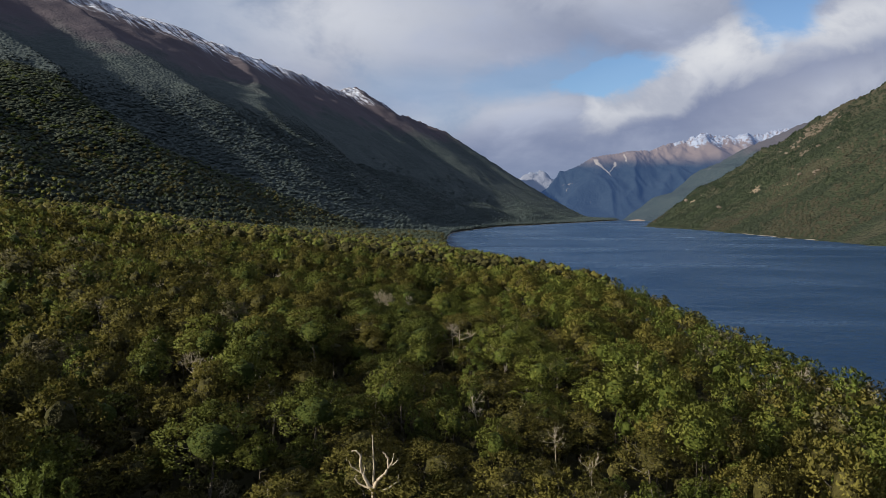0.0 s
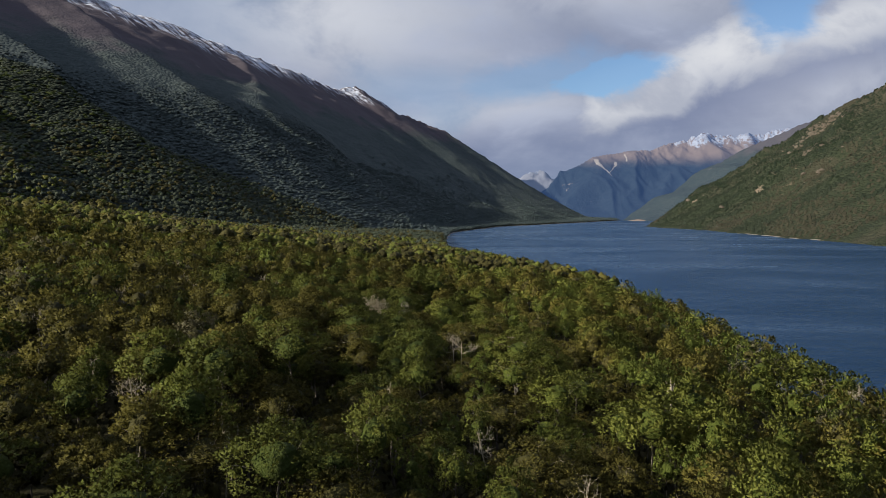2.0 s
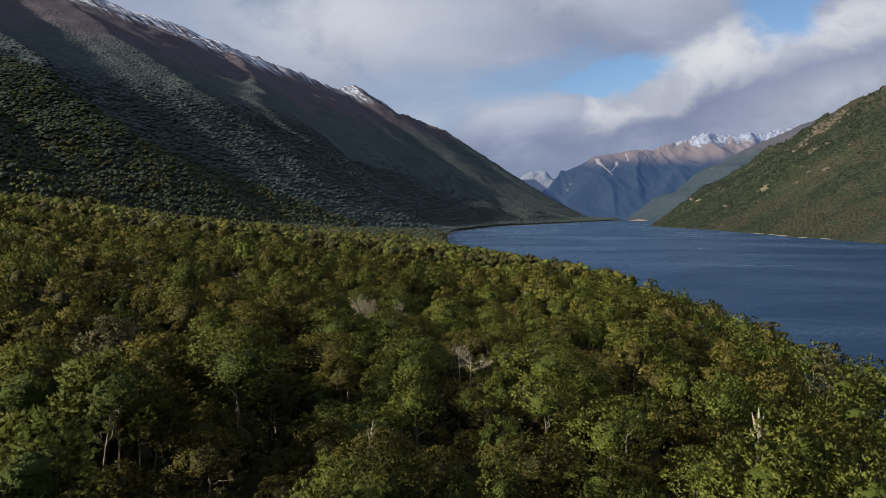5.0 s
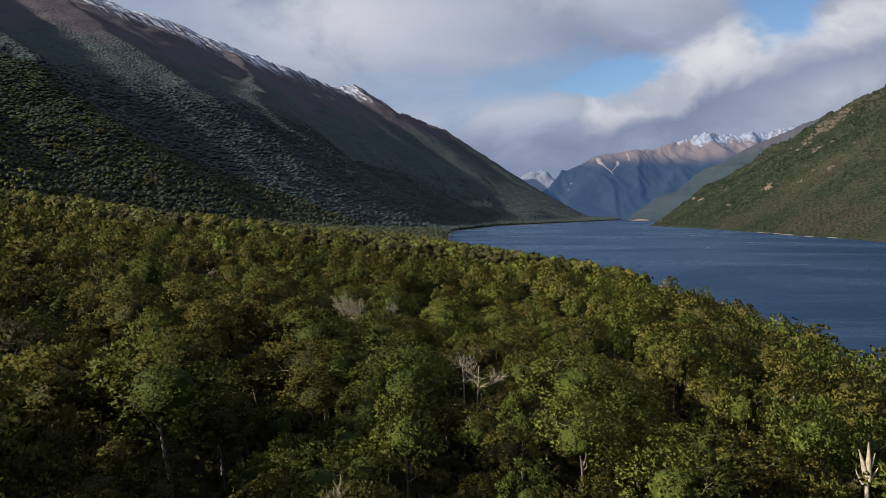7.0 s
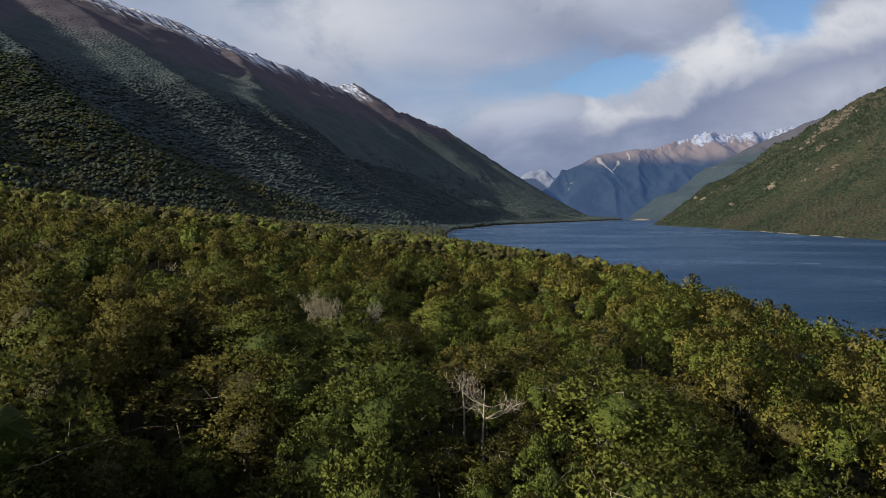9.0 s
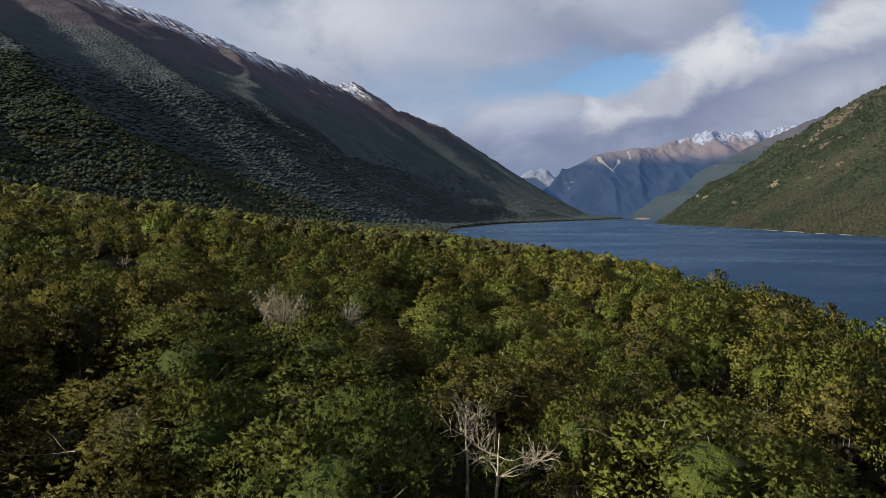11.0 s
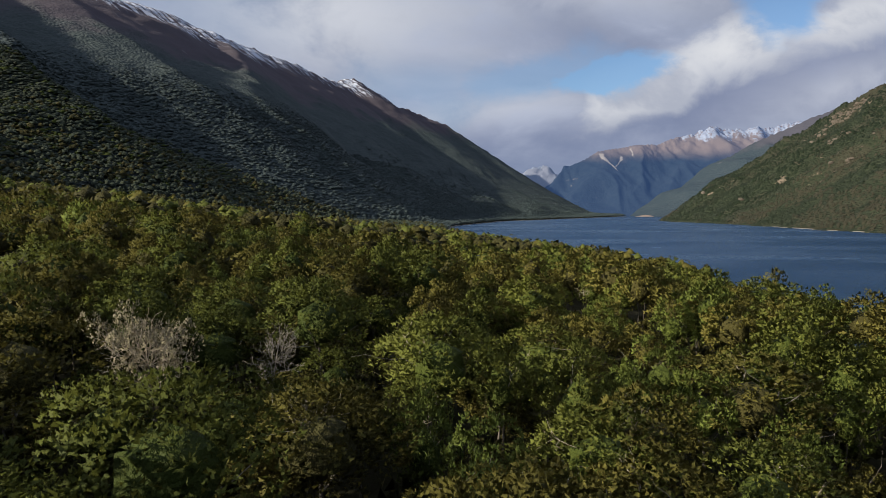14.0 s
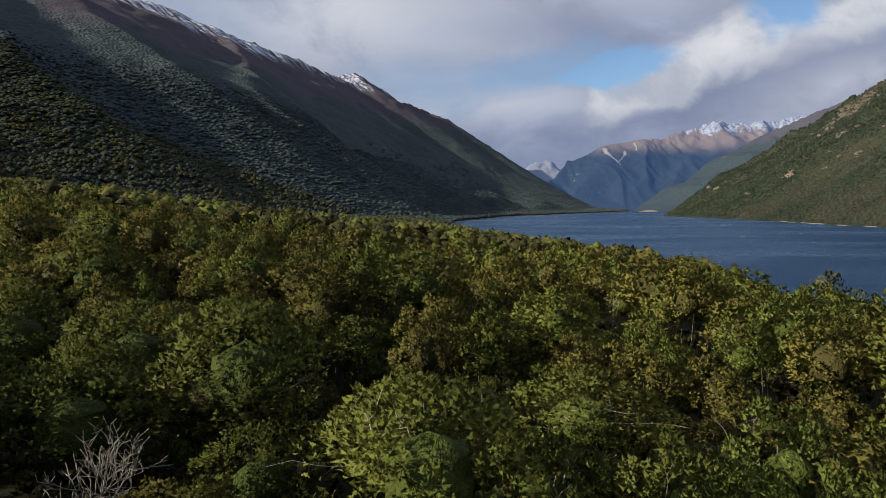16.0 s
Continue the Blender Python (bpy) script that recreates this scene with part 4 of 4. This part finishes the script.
climb = left_height(Q[:, 0], Q[:, 1]) - ground_height(Q[:, 0], Q[:, 1]) + rng.normal(0, 65, len(Q))
bench = Q[climb < 30]
far_forest(bench[bench[:, 1] < 850], far_shapes, 3.5, 4.4, (OLIVE_FAR, OLIVE_SHADED, GREEN_FAR, SLOPE), (0, 0.34, 0.46, 0.62, 1.1), "forest canopy below the mountain", 8.5)
far_forest(bench[bench[:, 1] >= 850], slope_shapes, 3.5, 4.6, (OLIVE_SHADED, SLOPE), (0, 0.35, 1.1), "forest canopy below the mountain", 8.0)
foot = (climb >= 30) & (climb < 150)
far_forest(Q[foot], slope_shapes, 4.4, 3.8, (OLIVE_SHADED, GREEN_SHADED, SLOPE), (0, 0.28, 0.45, 1.1), "olive and dark green forest at the foot of the mountainside", 4.6)
far_forest(Q[climb >= 150], slope_shapes, 4.6, 3.4, (GREEN_SHADED, SLOPE), (0, 0.25, 1.1), "dark forest on the lower mountainside", 3.4)
Q = scatter(-1900, 40, 1250, 2350, 10.5)
high = left_height(Q[:, 0], Q[:, 1])
Q = Q[(west(Q[:, 0], Q[:, 1]) > 6) & (Q[:, 0] > -0.76 * Q[:, 1]) & (high < 440 + 60 * fractal(Q[:, 0], Q[:, 1], 200, 2, 71))]
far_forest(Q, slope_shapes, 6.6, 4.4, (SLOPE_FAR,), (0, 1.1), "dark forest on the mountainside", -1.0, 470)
Q = scatter(-330, 1180, 1250, 4150, 10.5)
inland = west(Q[:, 0], Q[:, 1])
Q = Q[(inland > 1) & (rng.random(len(Q)) < np.exp(-inland / 200)) & ((Q[:, 0] > 40) | (Q[:, 1] > 2350) | (inland < 120))]
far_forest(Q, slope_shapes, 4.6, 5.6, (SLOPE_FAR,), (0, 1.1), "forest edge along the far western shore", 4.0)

# scrub and rock outcrops on the eastern hillside
H = scatter(700, 1560, 1150, 3050, 9.5)
hill_z = right_height(H[:, 0], H[:, 1])
keep = (hill_z > 3) & (H[:, 0] < 0.76 * H[:, 1] + 40) & (rng.random(len(H)) < 0.85)
H, hill_z = H[keep], hill_z[keep]
w = rng.uniform(1.8, 4.8, len(H))
part_of = 0.30 + 0.3 * rng.random(len(H)) + 0.85 * fractal(H[:, 0], H[:, 1], 230, 4, 73) + np.clip((1900 - H[:, 1]) / 1800, -0.3, 0.3)
for mat, lo, hi, label in ((HILL_FOREST, -9, 0.3, "dark green forest patches on the hillside"), (HILL_SCRUB, 0.3, 0.68, "dark olive scrub and low trees on the hillside"), (HILL_BROWN, 0.68, 9, "brown bracken and scrub on the hillside")):
    at = np.nonzero((part_of >= lo) & (part_of < hi))[0]
    co, fa, nor, tone = spread_out(low_shapes, rng.integers(0, 6, len(at)), np.stack([H[at, 0], H[at, 1], hill_z[at] * 0], -1), np.stack([w[at], w[at], w[at] * 1.25], -1), rng.random(len(at)) * 6.28, rng.random(len(at)))
    co[:, 2] += right_height(co[:, 0], co[:, 1])
    lean = unit(np.stack([right_height(co[:, 0] - 20, co[:, 1]) - right_height(co[:, 0] + 20, co[:, 1]), right_height(co[:, 0], co[:, 1] - 20) - right_height(co[:, 0], co[:, 1] + 20), np.full(len(co), 40.0)], -1))
    tagged(new("scrub", mesh_of("scrub", co, fa, mat, unit(lean + 0.7 * nor), tone)), label, "scrub", kind="stuff")
K = scatter(850, 1480, 1250, 2300, 8.0)
rock_z = right_height(K[:, 0], K[:, 1])
bluff = 0.42 * fractal(K[:, 0], K[:, 1], 40, 3, 45) + rng.normal(0, 0.12, len(K))
for cx, cy, size, much in ((1305, 2160, 42, 0.75), (1356, 2140, 36, 0.7), (1237, 2165, 40, 0.5), (1087, 1759, 36, 0.7), (996, 1712, 26, 0.5), (950, 1336, 30, 0.6), (1180, 1960, 45, 0.45)):
    bluff = bluff + much * np.exp(-(((K[:, 0] - cx) / size) ** 2) - ((K[:, 1] - cy) / size) ** 2)
K, rock_z = K[(bluff > 0.52) & (rock_z > 30)], rock_z[(bluff > 0.52) & (rock_z > 30)]
w = rng.uniform(2.4, 7.5, len(K)) * rng.uniform(0.7, 1.3, len(K))
rock_shapes = [lump_mesh(np.random.default_rng(580 + v), 7, 3, False) for v in range(5)]
rock_shapes = [(v * rng.uniform(0.75, 1.2, (len(v), 1)), f, unit(v)) for v, f in rock_shapes]
co, fa, nor, tone = spread_out(rock_shapes, rng.integers(0, 5, len(K)), np.stack([K[:, 0], K[:, 1], rock_z - w * 0.3], -1), np.stack([w * 1.0, w * 1.2, w * 0.95], -1), rng.normal(0, 0.5, len(K)), rng.random(len(K)))
outcrops = new("rock_outcrops", mesh_of("rock_outcrops", co, fa, ROCK, None, tone))
outcrops.data.polygons.foreach_set("use_smooth", np.zeros(len(fa), bool))
tagged(outcrops, "pale weathered rock outcrops on the hillside", "rocks", kind="stuff")

# saplings and shrubs that fill the gaps under the canopy, their colour darkened for shade
U = scatter(-110, 108, 45, 300, 5.2)
U = U[(west(U[:, 0], U[:, 1]) > 1.5) & (nearness(U[:, 0], U[:, 1]) < 100)]
shrub_shapes = [crown_mesh(np.random.default_rng(560 + v), 1.6, 3.4, 4, 3, 2, 0.6, False, 0.5) for v in range(4)]
w = rng.uniform(0.8, 1.4, len(U))
place = np.stack([U[:, 0], U[:, 1], land_height(U[:, 0], U[:, 1]) + rng.uniform(0.2, 2.6, len(U))], -1)
co, fa, nor, tone = spread_out(shrub_shapes, rng.integers(0, 4, len(U)), place, np.stack([w, w, w], -1), rng.random(len(U)) * 6.28, rng.random(len(U)))
tagged(new("understory", mesh_of("understory", co, fa, OLIVE_SHADED, nor, tone)), "saplings and shrubs beneath the canopy, darkened as if in shade", "undergrowth", kind="stuff")

# ---------------------------------------------------------------- dead trees
def dead_tree(name, label, x, y, groups, mat, sides=5, deep=0.0, stem=None):
    z = float(land_height(np.array([x]), np.array([y]))[0])
    tree = tagged(new(name), label, "dead tree")
    tree.matrix_basis = pose(x, y, z - 0.05 - deep)
    co, fa = tubes(groups[0], sides + 1)
    trunk = new("trunk", mesh_of("trunk", co, fa, stem or mat))
    trunk.parent = tree
    for paths in groups[1:]:
        co, fa = tubes(paths, sides - 1)
        new("branch", mesh_of("branch", co, fa, mat)).parent = trunk
    return tree


def top_at(x, y, z):
    """The height of a tree that stands at (x, y) and ends at the level z."""
    return z - float(land_height(np.array([x]), np.array([y]))[0])


x, y = DEAD[0]
groups = bare_tree(rng, top_at(x, y, 34.2) - 2.6, 3.0, 0.17, 22, 6, 0.03, 0.74, 2, grouped=True, rise=(0.1, 1.0))
# stem takes the darker bark in place of deep shade below the tufts
tree = dead_tree("dead_tree", "bleached dead tree with cream tufts of dry twigs and leaves", x, y, groups, BLEACHED, stem=BARK)
tufts = [np.array(p[-1][:3]) - np.array([0, 0, 0.5]) for limbs in groups[1:] for p in limbs[:4:2]]
tuft_shapes = [crown_mesh(rng, 0.6, 1.1, 5, 5, 5, 0.17, True, 0) for _ in range(4)]
co, fa, nor, tone = spread_out(tuft_shapes, rng.integers(0, 4, len(tufts)), np.array(tufts), rng.uniform(0.6, 1.2, (len(tufts), 1)) * np.ones((1, 3)), rng.random(len(tufts)) * 6.28, rng.random(len(tufts)))
tagged(new("dry_foliage", mesh_of("dry_foliage", co, fa, CREAM, nor, tone, sprays=True)), "cream tufts of dry twigs", kind="stuff").parent = tree
for (x, y), top, wide, forks in zip(DEAD[1:3], (32.2, 30.0), (2.4, 1.6), (14, 8)):
    dead_tree("dead_tree", "grey twiggy dead tree beside the cream one", x, y, bare_tree(rng, top_at(x, y, top) - 1.6, wide, 0.15, forks, 6, 0.03, 0.7, 2, grouped=True, rise=(0.1, 0.9)), PALE_BARK)
x, y = DEAD[3]
tall = top_at(x, y, 25.8)
dead_tree("snag", "broken white forked snag rising out of the canopy", x, y, [[p] for p in (limb(rng, (0, 0, -0.5), (0.02, 0, 1), tall - 2.0, 0.58, 4, 0.02), limb(rng, (0.1, 0, tall - 3.6), (0.1, 0, 1), 3.4, 0.42, 4, 0.05),
          limb(rng, (-0.1, 0, tall - 3.4), (-0.3, 0.1, 1), 2.6, 0.34, 4, 0.06), limb(rng, (0.15, 0, tall - 3.0), (0.5, 0, 1), 1.8, 0.27, 4, 0.08), limb(rng, (0.3, 0.1, tall - 4.2), (0.75, 0.1, 1), 1.9, 0.2, 4, 0.1), limb(rng, (-0.3, 0, tall - 4.4), (-0.6, 0, 1), 1.5, 0.18, 4, 0.1))], BLEACHED)
x, y = DEAD[4]
F = top_at(x, y, 27.2)


def bough(thick, *points):
    """A gnarled bough through a few points above the fork, rounded and tapering."""
    p = np.array(points, float)
    s = np.linspace(0, len(p) - 1, 4 * len(p))
    path = np.stack([np.interp(s, np.arange(len(p)), p[:, k]) for k in range(3)], -1)
    path[1:-1] = (path[:-2] + 2 * path[1:-1] + path[2:]) / 4 + rng.normal(0, 0.035, (len(path) - 2, 3))
    return [(q[0], q[1], q[2] + F, thick * (1 - 0.75 * k / len(path))) for k, q in enumerate(path)]


dead_tree("dead_tree", "bare bleached dead tree with thick forked twisted boughs", x, y, [
    [bough(0.42, (0, 0, -F - 0.4), (0.1, 0, -5), (0, 0, 0.3))],
    [bough(0.22, (0, 0, 0), (-0.6, 0, 0.9), (-1.1, 0.1, 1.8), (-1.3, 0, 2.6), (-1.2, 0, 3.6), (-1.7, 0.1, 4.2), (-2.2, 0.1, 4.1)), bough(0.10, (-1.1, 0.1, 1.8), (-2.1, 0, 2.4), (-2.5, 0.1, 3.1)), bough(0.08, (-0.9, 0.1, 1.4), (-0.8, 0, 2.3), (-1.0, 0.1, 2.7))],
    [bough(0.12, (-0.4, 0, 0.2), (-1.5, 0.2, 0.6), (-1.9, 0.2, 1.3), (-1.6, 0.2, 1.5))],
    [bough(0.22, (0.1, 0, 0), (0.4, 0, 1.0), (1.2, 0.1, 1.6), (1.7, 0.1, 2.5), (1.5, 0, 3.6), (1.1, 0, 4.1)), bough(0.11, (1.6, 0.1, 2.3), (2.1, 0, 3.1), (2.2, 0, 4.0)), bough(0.09, (1.8, 0.1, 2.6), (2.5, 0, 3.0), (2.7, 0, 3.5))],
    [bough(0.13, (0.4, 0, -0.2), (1.8, 0.2, 0.2), (2.6, 0.2, 0.9), (2.7, 0.2, 1.6))],
    [bough(0.14, (0, 0.7, -1.5), (0.05, 0.8, 2.5), (-0.1, 0.8, 5.6))]], BLEACHED)
for (x, y), top, wide in zip(DEAD[5:], (28.6, 27.2, 28.0, 34.6, 39.0, 17.5, 18.5, 27.2), (3.4, 3.0, 2.0, 2.6, 2.6, 2.4, 2.6, 2.4)):
    dead_tree("dead_tree", "white dead branches spreading above the canopy", x, y, bare_tree(rng, top_at(x, y, top) - 0.6, wide, 0.24, 9, 5, 0.05, 0.7, 2, grouped=True, rise=(-0.1, 0.5)), BLEACHED)
for i in range(56):
    y = rng.uniform(60, 330)
    x = rng.uniform(-0.55 * y, 0.0) if i < 36 else rng.uniform(10, 97)
    if abs(x) < 7 and y < 175 or abs(x) < 44 and 118 < y < 235:
        continue
    dead_tree("dead_tree", "small bare grey dead tree among green crowns", x, y, bare_tree(rng, rng.uniform(10.2, 11.8), rng.uniform(1.8, 3.0), 0.12, 8, 5, 0.1, 0.72, 0, grouped=True, rise=(0.2, 1.1)), BLEACHED, 4)
